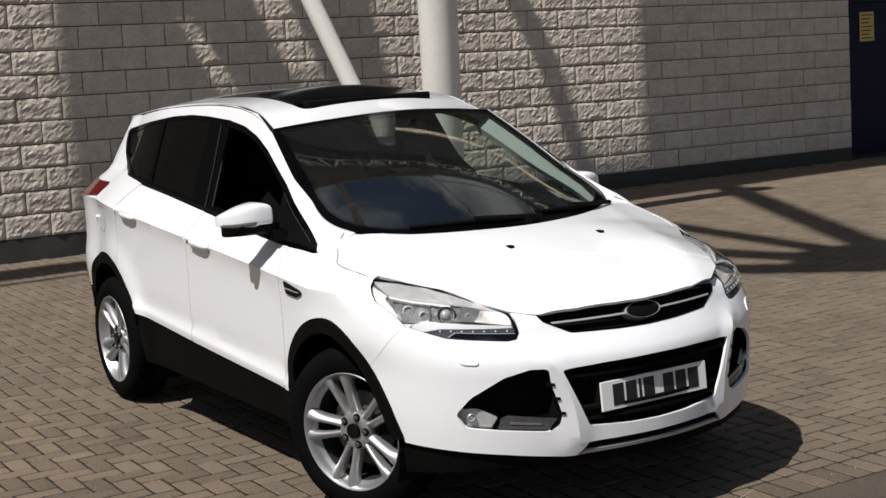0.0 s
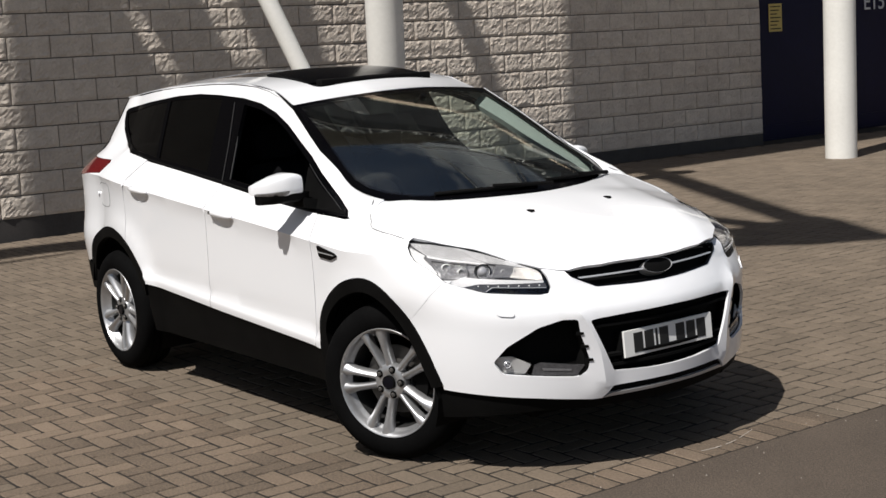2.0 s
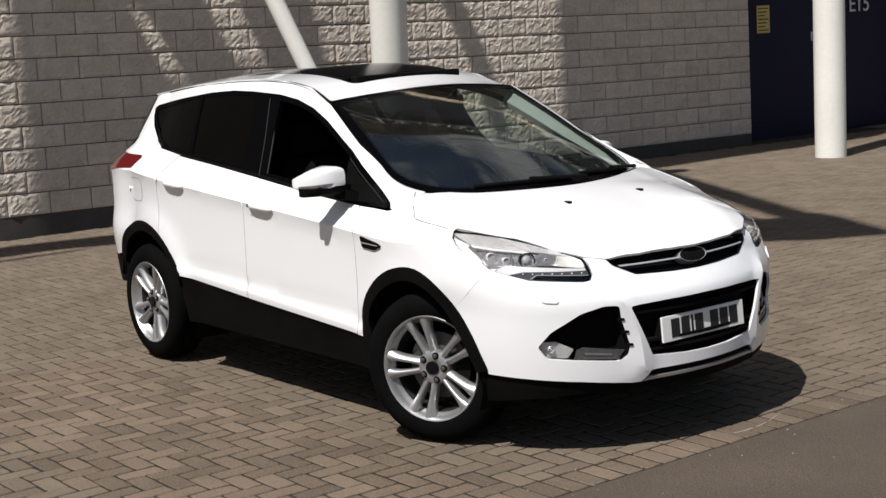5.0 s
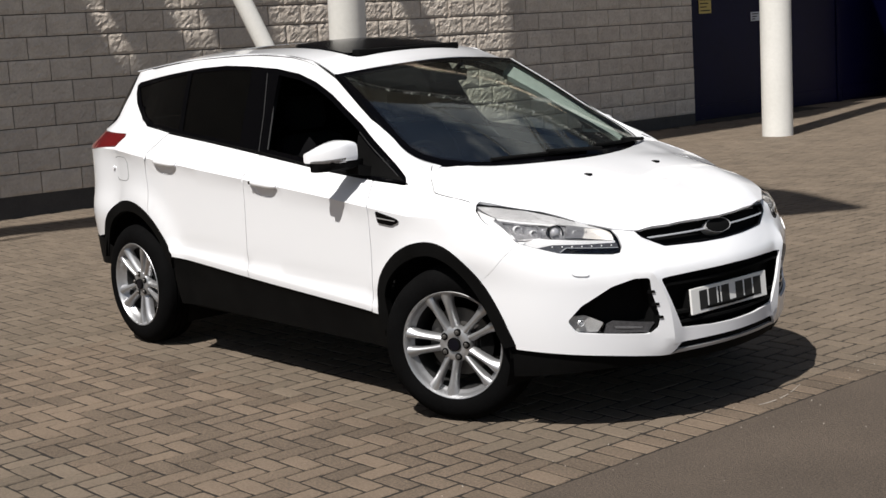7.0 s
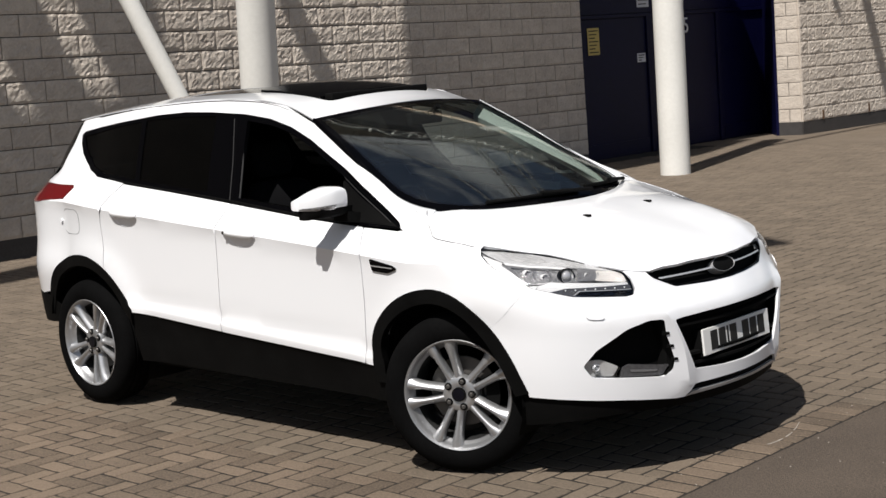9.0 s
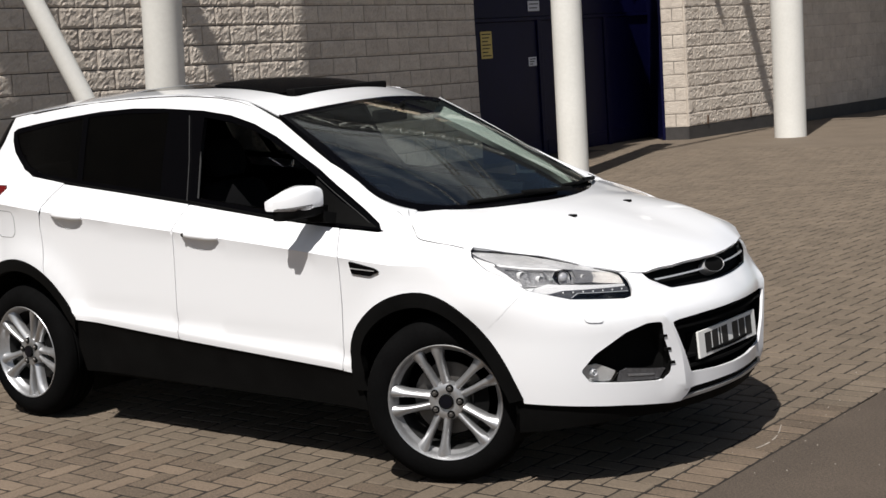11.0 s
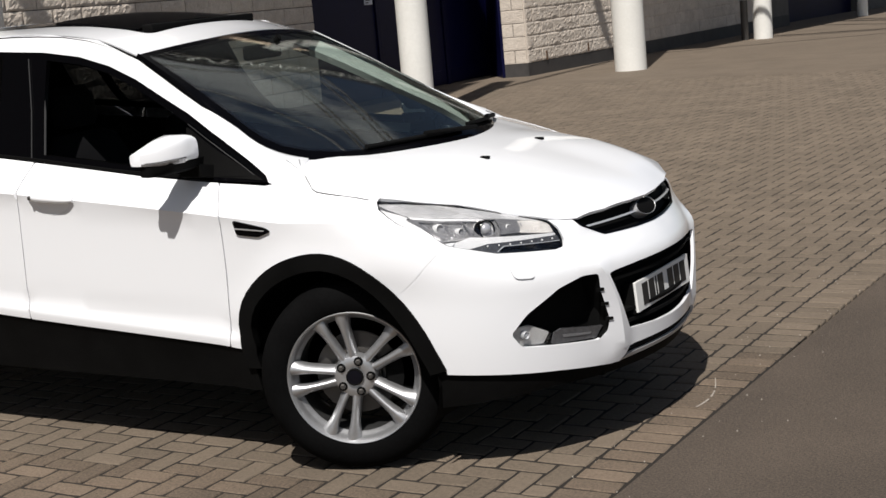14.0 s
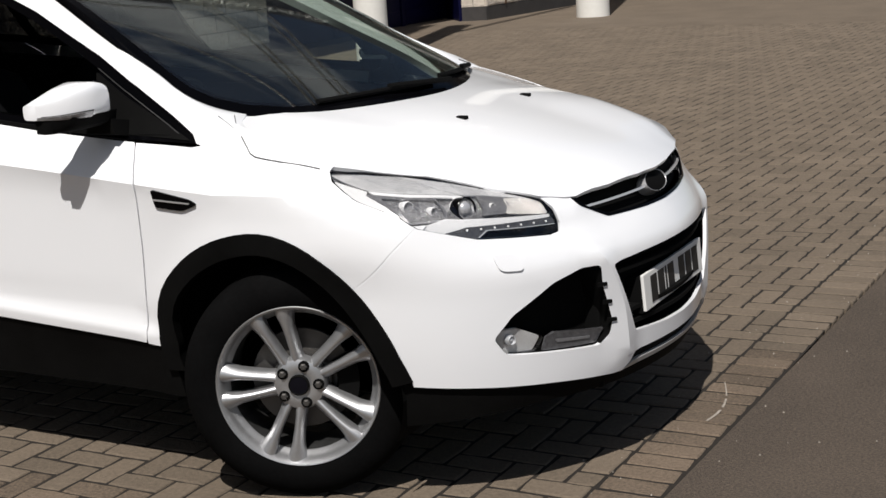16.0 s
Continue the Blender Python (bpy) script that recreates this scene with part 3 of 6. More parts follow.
sheet(bm, lip, skin, (), 0.03, 0.02, offset=-0.002)
part("skid_strip", bm, SATIN, car, "silver lower lip", True)

# wheel wells and underside
for sign in (-1, 1):
    for c in (FA, RA):
        bm = bmesh.new()
        back = 205 if c is FA else 168
        tube(bm, [[(p[0], sign * y, p[1]) for p in opening(c, -0.03, -25, back, 24)] for y in (0.835, 0.46)], close=False)
        ring = [bm.verts.new((p[0], sign * 0.46, p[1])) for p in opening(c, -0.03, -25, back, 24)]
        bm.faces.new(ring)
        part("wheel_well", bm, BLACK, car)
trays = [(-3.35, 0.45, -0.46, 0.46, 0.19, 0.42), (0.30, 0.72, -0.40, 0.40, 0.262, 0.64), (0.36, 0.52, -0.64, 0.64, 0.262, 0.60), (-2.22, -0.46, -0.80, 0.80, 0.255, 0.44),
         (0.40, 0.60, -0.50, 0.50, 0.27, 0.36), (-3.30, -3.08, -0.70, 0.70, 0.42, 0.55), (-3.34, -3.16, -0.68, 0.68, 0.43, 0.80),
         (0.36, 0.52, -0.72, -0.30, 0.60, 0.74), (0.36, 0.52, 0.30, 0.72, 0.60, 0.74), (0.50, 0.62, -0.57, -0.20, 0.60, 0.72), (0.50, 0.62, 0.20, 0.57, 0.60, 0.72)]
for tray in trays:
    bm = bmesh.new()
    box(bm, *tray, 0.008)
    part("underbody", bm, BLACK, car)


# ---- hood, windscreen, roof ----
def hood_z(x, y):
    zc = table(x, (-0.35, 0.03, 0.22, 0.45, 0.60, 0.70, 0.75), (1.125, 1.065, 1.022, 0.96, 0.912, 0.868, 0.838))
    d = table(x, (-0.35, -0.2, -0.05, 0.09, 0.23, 0.31, 0.49, 0.59, 0.65, 0.75), (0.085, 0.10, 0.135, 0.178, 0.245, 0.275, 0.30, 0.33, 0.42, 0.5))
    ridge = 0.004 * math.exp(-((abs(y) - table(x, (-0.3, 0.7), (0.60, 0.36))) / 0.045) ** 2)
    return zc - d * abs(y) ** 2.3 + ridge


def shoulder(x):
    """Where the hood's surface runs into the side of the body."""
    def miss(y):
        z = hood_z(x, y)
        return abs(abs(skin(s_of_x(x, z), z)[1]) - y)
    y = min((0.70 + 0.001 * i for i in range(130)), key=miss)
    return y, hood_z(x, y)


SHOULDER = [(x, *shoulder(x)) for x in (0.095, 0.08, 0.06, 0.02, -0.02, -0.06, -0.10, -0.14, -0.18, -0.21)]
hood_half = [(0.752, 0.0), (0.742, 0.12), (0.712, 0.28), (0.668, 0.415), (0.598, 0.505), (0.49, 0.56), (0.37, 0.592), (0.31, 0.612), (0.225, 0.665), (0.14, 0.722)] + [(x, y - 0.012) for x, y, z in SHOULDER] + [
             (-0.238, 0.728), (-0.262, 0.700), (-0.285, 0.660), (-0.12, 0.44), (-0.01, 0.20), (0.022, 0.0)]


def hood_swell(x, y):
    """The hood stands a little proud of the lamp on its far side."""
    u = min(1.0, max(0.0, (y - 0.08) / 0.40))
    return u * u * (3 - 2 * u) * table(x, (0.06, 0.2, 0.40, 0.55, 0.66, 0.74), (0.0, 0.021, 0.041, 0.038, 0.024, 0.004))


bm = bmesh.new()
sheet(bm, hood_half + [(x, -y) for x, y in hood_half[-2:0:-1]], lambda x, y: (x, y, hood_z(x, y) + hood_swell(x, y)), (), 0.04, 0.012, out=(0.2, 0, 0.3))
part("hood", bm, PAINT, car, "white hood with two washer jets", True)


def screen(a, b):
    """The windscreen: a from its foot to its top edge, b across it."""
    foot = Vector((0.03 - 0.335 * b * b, 0.757 * b, 1.07 - 0.022 * b * b))
    head = Vector((-0.965 - 0.072 * b * b, 0.620 * b, 1.530 - 0.036 * b * b))
    p = foot.lerp(head, a)
    bulge = 0.045 * math.sin(math.pi * a) * (1 - 0.6 * b * b)
    return p + Vector((0.45, 0.0, 0.89)) * bulge

RIM = [(-0.028, 0.0), (-0.026, 0.35), (-0.018, 0.60), (0.0, 0.74), (0.055, 0.868), (0.115, 0.938), (0.185, 0.975), (0.28, 0.988), (0.45, 0.995), (1.0, 1.0)]
GLASS = [(0.035, 0.0), (0.037, 0.35), (0.044, 0.60), (0.06, 0.72), (0.105, 0.835), (0.16, 0.90), (0.23, 0.935), (0.32, 0.948), (0.5, 0.953), (0.965, 0.955)]


def whole(half):
    return half + [(a, -b) for a, b in half[:0:-1]]


bm = bmesh.new()
sheet(bm, whole(GLASS), screen, (), 0.06, 0.005, out=(-0.9, 0, 0.9))
windscreen = part("windscreen", bm, CLEAR, car, "raked clear windscreen", True)
windscreen.visible_shadow = False
bm = bmesh.new()
sheet(bm, whole(RIM), screen, [whole([(a + 0.012 if a < 0.5 else a - 0.012, max(0.0, b - 0.014) if b else 0.0) for a, b in GLASS])], 0.05, 0.008, out=(-0.9, 0, 0.9), offset=-0.001)
part("windscreen_surround", bm, GLOSS_BLACK, car, "black windscreen border", True)
# dark shut lines between hood and wings
def seam(points, wide=0.0022):
    bm = bmesh.new()
    tube(bm, [[Vector(p) + Vector(d) * wide for d in ((0, -1, 0), (0.6, 0, 0.8), (0, 1, 0), (0, 0, -1))] for p in points])
    part("shut_line", bm, SEAM, car, "thin dark gap between panels")


for sign in (-1, 1):
    line = [(-0.270, sign * 0.698, 1.0895), (-0.232, sign * 0.742, 1.062)]
    for x, z in ((-0.196, 1.033), (-0.172, 1.010), (-0.152, 0.996), (-0.128, 0.988), (-0.09, 0.983), (-0.04, 0.977), (0.032, 0.966), (0.07, 0.956)):
        p = skin(s_of_x(x, z), z, sign)
        line.append((p[0], p[1] + sign * 0.0012, p[2] + 0.0016))
    seam(line, 0.0018)
# A pillars between the screen and the body side
for sign in (-1, 1):
    bm = bmesh.new()
    outer = []
    for i in range(17):
        u = i / 16 * (len(PILLAR) - 1)
        k = min(int(u), len(PILLAR) - 2)
        x = PILLAR[k][0] + (PILLAR[k + 1][0] - PILLAR[k][0]) * (u - k)
        z = PILLAR[k][1] + (PILLAR[k + 1][1] - PILLAR[k][1]) * (u - k)
        outer.append(Vector((x, sign * side(x, z), z)))
    edge = [(0.055, 0.866), (0.085, 0.905), (0.115, 0.935), (0.15, 0.958), (0.185, 0.972)] + [(0.24 + 0.76 * i / 11, 0.982 + 0.012 * min(1, i / 3)) for i in range(12)]
    inner = [screen(a, sign * b) + Vector((0.0, 0.0, 0.003)) for a, b in edge]
    rim_ = [(x, y - 0.034) for x, y, z in SHOULDER] + [(-0.225, 0.716), (-0.25, 0.692)]
    foot_ = [(x, z - 0.006) for x, y, z in SHOULDER] + [(-0.24, 1.066), (-0.27, 1.082)]
    outer = [Vector((x, -sign * (skin(s_of_x(x, z), z)[1] + 0.001), z)) for x, z in foot_] + outer
    inner = [Vector((x, sign * y, hood_z(x, y) + 0.0008)) for x, y in rim_] + inner
    rows = []
    for i in range(len(outer)):
        o, n = outer[i], inner[i]
        mid = (o + n) / 2 + Vector((0.001, sign * 0.002, 0.002))
        rows.append([o, o.lerp(mid, 0.5) + Vector((0, sign * 0.001, 0.001)), mid, mid.lerp(n, 0.5) + Vector((0, 0, 0.001)), n, n - Vector((0, 0, 0.012))])
    tube(bm, rows, close=False)
    part("windscreen_pillar", bm, PAINT, car, smooth=True, sharp=50)
    # the black glass edge widens over the pillar towards the roof
    band = []
    for row in rows[len(foot_):]:
        u = min(1.0, max(0.0, (-0.52 - row[0].x) / 0.16))
        pts = []
        for k in range(5):
            q = 4 * (1 - u * (1 - k / 4))
            i = min(int(q), 3)
            pts.append(row[i].lerp(row[i + 1], q - i) + Vector((0.0006, sign * 0.0008, 0.0014)))
        if u > 0:
            band.append(pts)
    bm = bmesh.new()
    tube(bm, band, close=False)
    part("windscreen_edge", bm, GLOSS_BLACK, car, "black glass edge along the pillar", True, 60)


def roof_z(x, y):
    zc = table(x, (-3.25, -2.7, -2.2, -1.7, -1.3, -0.98), (1.555, 1.612, 1.638, 1.637, 1.606, 1.532))
    ze = table(x, (-3.25, -3.08, -2.43, -1.85, -1.53, -1.27, -1.04, -0.98), (1.505, 1.522, 1.584, 1.603, 1.592, 1.556, 1.490, 1.478))
    return zc - (zc - ze) * (abs(y) / 0.575) ** 2.2


def rail_y(x):
    z = table(x, (-3.08, -2.43, -2.15, -1.85, -1.53, -1.27, -1.04), (1.522, 1.584, 1.597, 1.603, 1.592, 1.556, 1.482))
    return side(x, z)


xs = [-1.045, -1.15, -1.27, -1.4, -1.53, -1.7, -1.85, -2.0, -2.15, -2.3, -2.43, -2.7, -2.95, -3.05]
roof_half = [(-0.968, 0.0), (-0.975, 0.2), (-1.000, 0.42)] + [(x, rail_y(x) - 0.014) for x in xs] + [(-3.15, 0.50), (-3.22, 0.3), (-3.24, 0.0)]
ROOF_HOLE = [(-1.17, -0.39), (-1.17, 0.39), (-2.28, 0.39), (-2.28, -0.39)]
bm = bmesh.new()
sheet(bm, roof_half + [(x, -y) for x, y in roof_half[-2:0:-1]], lambda x, y: (x, y, roof_z(x, y)), [rounded(ROOF_HOLE, 0.06)], 0.05, 0.006, out=(-2, 0, 1))
part("roof", bm, PAINT, car, "white roof", True)
bm = bmesh.new()
sheet(bm, rounded([(-1.66, -0.385), (-1.66, 0.385), (-2.275, 0.385), (-2.275, -0.385)], 0.05), lambda x, y: (x, y, roof_z(x, y) - 0.002), (), 0.06, 0.006, out=(-2, 0, 1))
part("rear_roof_glass", bm, GLOSS_BLACK, car, "black panoramic roof glass", True)
bm = bmesh.new()
sheet(bm, rounded([(-1.24, -0.385), (-1.24, 0.385), (-1.70, 0.385), (-1.70, -0.385)], 0.04), lambda x, y: (x, y, roof_z(x, y) + 0.006 + 0.008 * (-1.24 - x) / 0.46), (), 0.06, 0.012, out=(-2, 0, 1))
part("sunroof_panel", bm, GLOSS_BLACK, car, "black glass sunroof panel tilted open", True)
bm = bmesh.new()
box(bm, -1.235, -1.18, -0.36, 0.36, 1.565, 1.600, 0.006)
part("wind_deflector", bm, BLACK, car)
for sign in (-1, 1):
    bm = bmesh.new()
    tube(bm, [[(x, sign * (rail_y(x) + dy), roof_z(x, rail_y(x)) + dz) for dy, dz in ((-0.018, -0.012), (-0.018, -0.006), (0.004, -0.006), (0.004, -0.012))] for x in [-1.04 - 0.14 * i for i in range(15)]])
    part("roof_ditch_trim", bm, BLACK, car)

# ---- side windows ----
FRONT_GLASS = [(-0.70, 1.071), (-0.735, 1.230), (-0.88, 1.300), (-1.03, 1.371), (-1.18, 1.430), (-1.34, 1.470), (-1.535, 1.496), (-1.50, 1.30), (-1.462, 1.137), (-0.95, 1.088)]
REAR_GLASS = [(-1.79, 1.523), (-1.75, 1.30), (-1.715, 1.160), (-2.31, 1.210), (-2.35, 1.36), (-2.385, 1.514), (-2.1, 1.526)]
QUARTER = [(-2.425, 1.510), (-2.39, 1.36), (-2.35, 1.214), (-2.47, 1.226), (-2.68, 1.243), (-2.82, 1.278), (-2.90, 1.322), (-2.965, 1.375), (-3.015, 1.438), (-2.67, 1.486)]
skins("window_frame", by_x(DLO), GLOSS_BLACK, car, [rounded(by_x(h), 0.008, 2) for h in (FRONT_GLASS, REAR_GLASS, QUARTER)], step=0.05, thick=0.02, offset=-0.002, label="gloss black window surround")
# the front door glass is wound down: only its top edge stands out of the sill
for ob in skins("front_window", by_x([(-0.76, 1.070), (-0.76, 1.078), (-0.95, 1.095), (-1.448, 1.142), (-1.446, 1.132), (-0.95, 1.086)]), DOOR_GLASS, car, step=0.08, thick=0.004, offset=-0.012, label="wound-down front door glass"):
    ob.visible_shadow = False
skins("rear_window", rounded(by_x(REAR_GLASS), 0.008, 2), PRIVACY, car, step=0.08, thick=0.004, offset=-0.006, label="dark privacy glass")
skins("quarter_window", rounded(by_x(QUARTER), 0.008, 2), PRIVACY, car, step=0.08, thick=0.004, offset=-0.006, label="dark privacy glass")
for sign in (-1, 1):
    bm = bmesh.new()
    tube(bm, [[(x + dx, sign * (side(x, z) + dy), z + dz) for dx, dy, dz in ((0, -0.004, 0.004), (0, 0.004, 0.004), (0, 0.004, -0.008), (0, -0.004, -0.008))] for x, z in
              [(x, belt(x) + 0.004) for x in np.linspace(-0.44, -2.6, 24)]])
    part("belt_trim", bm, BLACK, car)

# ---- lamps and grilles ----
def deep(depth, sign):
    def lift(s, z):
        p = Vector(skin(s, z, sign))
        return p + Vector((-depth, -0.25 * depth * (1 if p.y > 0 else -1), 0))
    return lift


for sign in (-1, 1):
    lamp = bmesh.new()
    sheet(lamp, rounded(HEADLIGHT, 0.008, 2), lambda s, z: skin(s, z, sign), (), 0.035, 0.003, offset=0.0)
    headlight = part("headlight", lamp, LENS, car, "clear wraparound headlight lens", True)
    headlight.visible_shadow = False
    def layer(name, outline, depth, mat, holes=(), text="", thick=0.004, r=0.006):
        bm = bmesh.new()
        sheet(bm, rounded(outline, r, 2), deep(depth, sign), holes, 0.03, thick)
        return part(name, bm, mat, headlight, text, True)
    layer("lamp_housing", HEADLIGHT, 0.040, SPARKLE, text="silver lamp body with sparkle mottled into its colour")
    centre = Vector((0.59, 0.845))
    inset = [tuple(centre.lerp(Vector(q), 0.962 if q[1] > 0.9 or q[0] < 0.45 else 0.988)) for q in HEADLIGHT]
    layer("lamp_gasket", HEADLIGHT, 0.001, GLOSS_BLACK, [rounded(inset, 0.006, 2)], "dark lamp seal")
    layer("lamp_brow", [(0.735, 0.938), (0.64, 0.929), (0.552, 0.912), (0.50, 0.893), (0.456, 0.861), (0.425, 0.838), (0.44, 0.842), (0.49, 0.858), (0.542, 0.868), (0.592, 0.878), (0.643, 0.886), (0.70, 0.900)], 0.010, BROW, text="ribbed grey brow over the lamps")
    layer("brow_edge", [(0.70, 0.899), (0.643, 0.885), (0.592, 0.877), (0.542, 0.867), (0.542, 0.861), (0.592, 0.870), (0.643, 0.877), (0.702, 0.891)], 0.007, LAMP_SILVER, text="thin silver edge", r=0.002)
    layer("lamp_flank", [(0.742, 0.925), (0.700, 0.897), (0.722, 0.890), (0.750, 0.815), (0.765, 0.845), (0.770, 0.878)], 0.012, LAMP_SILVER, text="pale lamp flank")
    layer("lamp_box", [(0.722, 0.892), (0.594, 0.873), (0.658, 0.820), (0.746, 0.818)], 0.010, LAMP_DARK, [rounded([(0.708, 0.882), (0.606, 0.866), (0.660, 0.824), (0.738, 0.823)], 0.006, 2)], "dark box rim")
    layer("box_reflector", [(0.716, 0.888), (0.598, 0.870), (0.658, 0.821), (0.742, 0.819)], 0.030, SPARKLE, text="jewelled reflector")
    layer("lamp_recess", [(0.508, 0.862), (0.462, 0.850), (0.512, 0.816), (0.575, 0.820)], 0.016, LAMP_DARK, text="dark lamp recess")
    layer("inner_reflector", [(0.474, 0.848), (0.412, 0.836), (0.420, 0.796), (0.519, 0.817)], 0.012, AMBER, text="pale amber inner reflector")
    layer("lamp_sweep", [(0.748, 0.803), (0.708, 0.813), (0.658, 0.825), (0.630, 0.820), (0.418, 0.796), (0.419, 0.788), (0.622, 0.798), (0.693, 0.784)], 0.008, LAMP_SILVER, text="silver sweep under the lamps", r=0.003)
    layer("lamp_trim", [(0.700, 0.783), (0.622, 0.797), (0.414, 0.787), (0.414, 0.750), (0.450, 0.748), (0.610, 0.765)], 0.0065, DAY_DARK, text="dark strip under the lamp")
    layer("lamp_blade", [(0.603, 0.768), (0.583, 0.783), (0.413, 0.768), (0.415, 0.752), (0.445, 0.749)], 0.003, GLOSS_BLACK, text="black strip under the lamp")
    layer("blade_edge", [(0.607, 0.768), (0.584, 0.7855), (0.413, 0.7702), (0.413, 0.768), (0.582, 0.783), (0.603, 0.768)], 0.002, LAMP_GREY, text="thin silver edge", r=0.001)
    for k in range(7):
        q = k / 6
        c = Vector(skin(0.625 - 0.19 * q, 0.791 - 0.011 * q, sign)) + Vector((-0.004, 0, 0))
        bm = bmesh.new()
        bmesh.ops.create_uvsphere(bm, u_segments=10, v_segments=6, radius=0.0032)
        for v in bm.verts:
            v.co += c
        part("lamp_led", bm, LAMP_SILVER, headlight, "small bright lamp cell", True)
    for s, z, r in ((0.690, 0.856, 0.019), (0.655, 0.842, 0.015), (0.585, 0.840, 0.030), (0.525, 0.836, 0.011)):
        c = Vector(skin(s, z, sign)) + (Vector((-0.016, 0.010, -0.002)) if sign < 0 else Vector((-0.034, -0.026, -0.018)))
        bm = bmesh.new()
        lathe(bm, [(r, -0.04), (r, -0.004), (r * 0.86, 0.0), (r * 0.84, -0.01), (r * 0.7, -0.022), (0.001, -0.026)], c, (0.8, sign * 0.35, 0.15), 24)
        part("lamp_bowl", bm, LAMP_SILVER, headlight, smooth=True)
        if r > 0.025:
            bm = bmesh.new()
            bmesh.ops.create_uvsphere(bm, u_segments=20, v_segments=12, radius=r * 0.80)
            for v in bm.verts:
                v.co += c + Vector((-0.010, 0, 0))
            part("lamp_projector", bm, PROJECTOR, headlight, "clear glass projector", True)
            bm = bmesh.new()
            lathe(bm, [(r * 1.10, -0.03), (r * 1.10, 0.002), (r * 1.0, 0.005), (r * 0.97, -0.004)], c, (0.8, sign * 0.35, 0.15), 24)
            part("projector_ring", bm, GLOSS_BLACK, headlight, "black projector ring", True)
    fog = bmesh.new()
    sheet(fog, FOG, deep(0.075, sign), (), 0.04, 0.01)
    pocket = part("fog_pocket", fog, BLACK, car, "black fog lamp recess")
    bm = bmesh.new()
    rim = split(rounded(FOG, 0.012), 0.03)
    tube(bm, [[skin(s, z, sign) for s, z in rim], [deep(0.08, sign)(s, z) for s, z in rim]], cap=False)
    part("pocket_wall", bm, CLADDING, pocket, smooth=True)
    bm = bmesh.new()
    sheet(bm, rounded([(0.628, 0.486), (0.614, 0.501), (0.56, 0.503), (0.503, 0.467), (0.524, 0.430), (0.604, 0.437)], 0.006, 2), deep(0.02, sign), (), 0.03, 0.01)
    lampf = part("fog_lamp", bm, LENS, pocket, "clear fog lamp lens", True)
    bm = bmesh.new()
    sheet(bm, rounded([(0.628, 0.486), (0.614, 0.501), (0.56, 0.503), (0.503, 0.467), (0.524, 0.430), (0.604, 0.437)], 0.006, 2), deep(0.034, sign), (), 0.03, 0.006)
    part("fog_reflector", bm, FOG_GREY, pocket, "silver fog lamp reflector", True)
    c = Vector(skin(0.585, 0.474, sign)) + Vector((-0.010, -sign * 0.006, 0.0))
    bm = bmesh.new()
    lathe(bm, [(0.014, -0.02), (0.014, -0.002), (0.012, 0.0), (0.010, -0.006), (0.006, -0.010), (0.005, -0.004), (0.0005, -0.002)], c, (0.9, sign * 0.35, 0.05), 24)
    part("fog_bowl", bm, LAMP_GREY, pocket, smooth=True)
    bm = bmesh.new()
    sheet(bm, [(0.500, 0.464), (0.478, 0.474), (0.345, 0.448), (0.366, 0.412), (0.510, 0.428)], deep(0.016, sign), (), 0.02, 0.01)
    part("daytime_lamp", bm, DAY_DARK, pocket, "grey daytime lamp strip")
    bm = bmesh.new()
    sheet(bm, [(0.478, 0.453), (0.385, 0.437), (0.387, 0.431), (0.474, 0.443)], deep(0.0135, sign), (), 0.02, 0.003)
    part("daytime_lens", bm, LAMP_DARK, pocket, "grey lamp streak")
    for z in (0.472, 0.528, 0.582):
        bm = bmesh.new()
        e = table(z, (0.435, 0.471, 0.527, 0.581), (0.342, 0.335, 0.347, 0.361))
        sheet(bm, [(e - 0.009, z - 0.004), (e - 0.008, z + 0.006), (e + 0.012, z + 0.009), (e + 0.012, z - 0.004)], lambda s, z: skin(s, z, sign), (), 0.03, 0.004, offset=0.004)
        part("pocket_fin", bm, BLACK, pocket)
    # headlamp washer cover
    bm = bmesh.new()
    sheet(bm, rounded([(0.60, 0.722), (0.545, 0.714), (0.548, 0.668), (0.602, 0.674)], 0.015), lambda s, z: skin(s, z, sign), (), 0.02, 0.004, offset=0.004)
    part("washer_cover", bm, PAINT, car, smooth=True)

# upper slit with two bars and the oval badge
bm = bmesh.new()
sheet(bm, GRILLE, lambda s, z: Vector(skin(s, z)) + Vector((-0.03, 0, 0)), (), 0.03, 0.006)
upper = part("upper_grille", bm, BLACK, car, "black slit grille")
bm = bmesh.new()
for lo_, hi_ in ((-0.31, -0.065), (0.065, 0.31)):
    sheet(bm, [(lo_, 0.790), (hi_, 0.790), (hi_, 0.7965), (lo_, 0.7965)], skin, (), 0.03, 0.012, offset=-0.002)
part("chrome_bar", bm, LAMP_GREY, upper, "thin chrome bar", True)
bm = bmesh.new()
sheet(bm, rounded(GRILLE, 0.008), skin, [rounded([(s * 0.965, 0.79 + (z - 0.79) * 0.86) for s, z in GRILLE], 0.008)], 0.03, 0.01, offset=0.002)
part("grille_rim", bm, GLOSS_BLACK, upper, smooth=True)
bm = bmesh.new()
tilt = Vector((0.86, 0, 0.5)).normalized()
def oval(h, q):
    c, up = Vector((0.738, 0, 0.790)) + tilt * h, Vector((-0.5, 0, 0.86))
    return [c + Vector((0, 1, 0)) * (0.082 * q * math.cos(t)) + up * (0.034 * q * math.sin(t)) for t in [2 * math.pi * i / 36 for i in range(36)]]


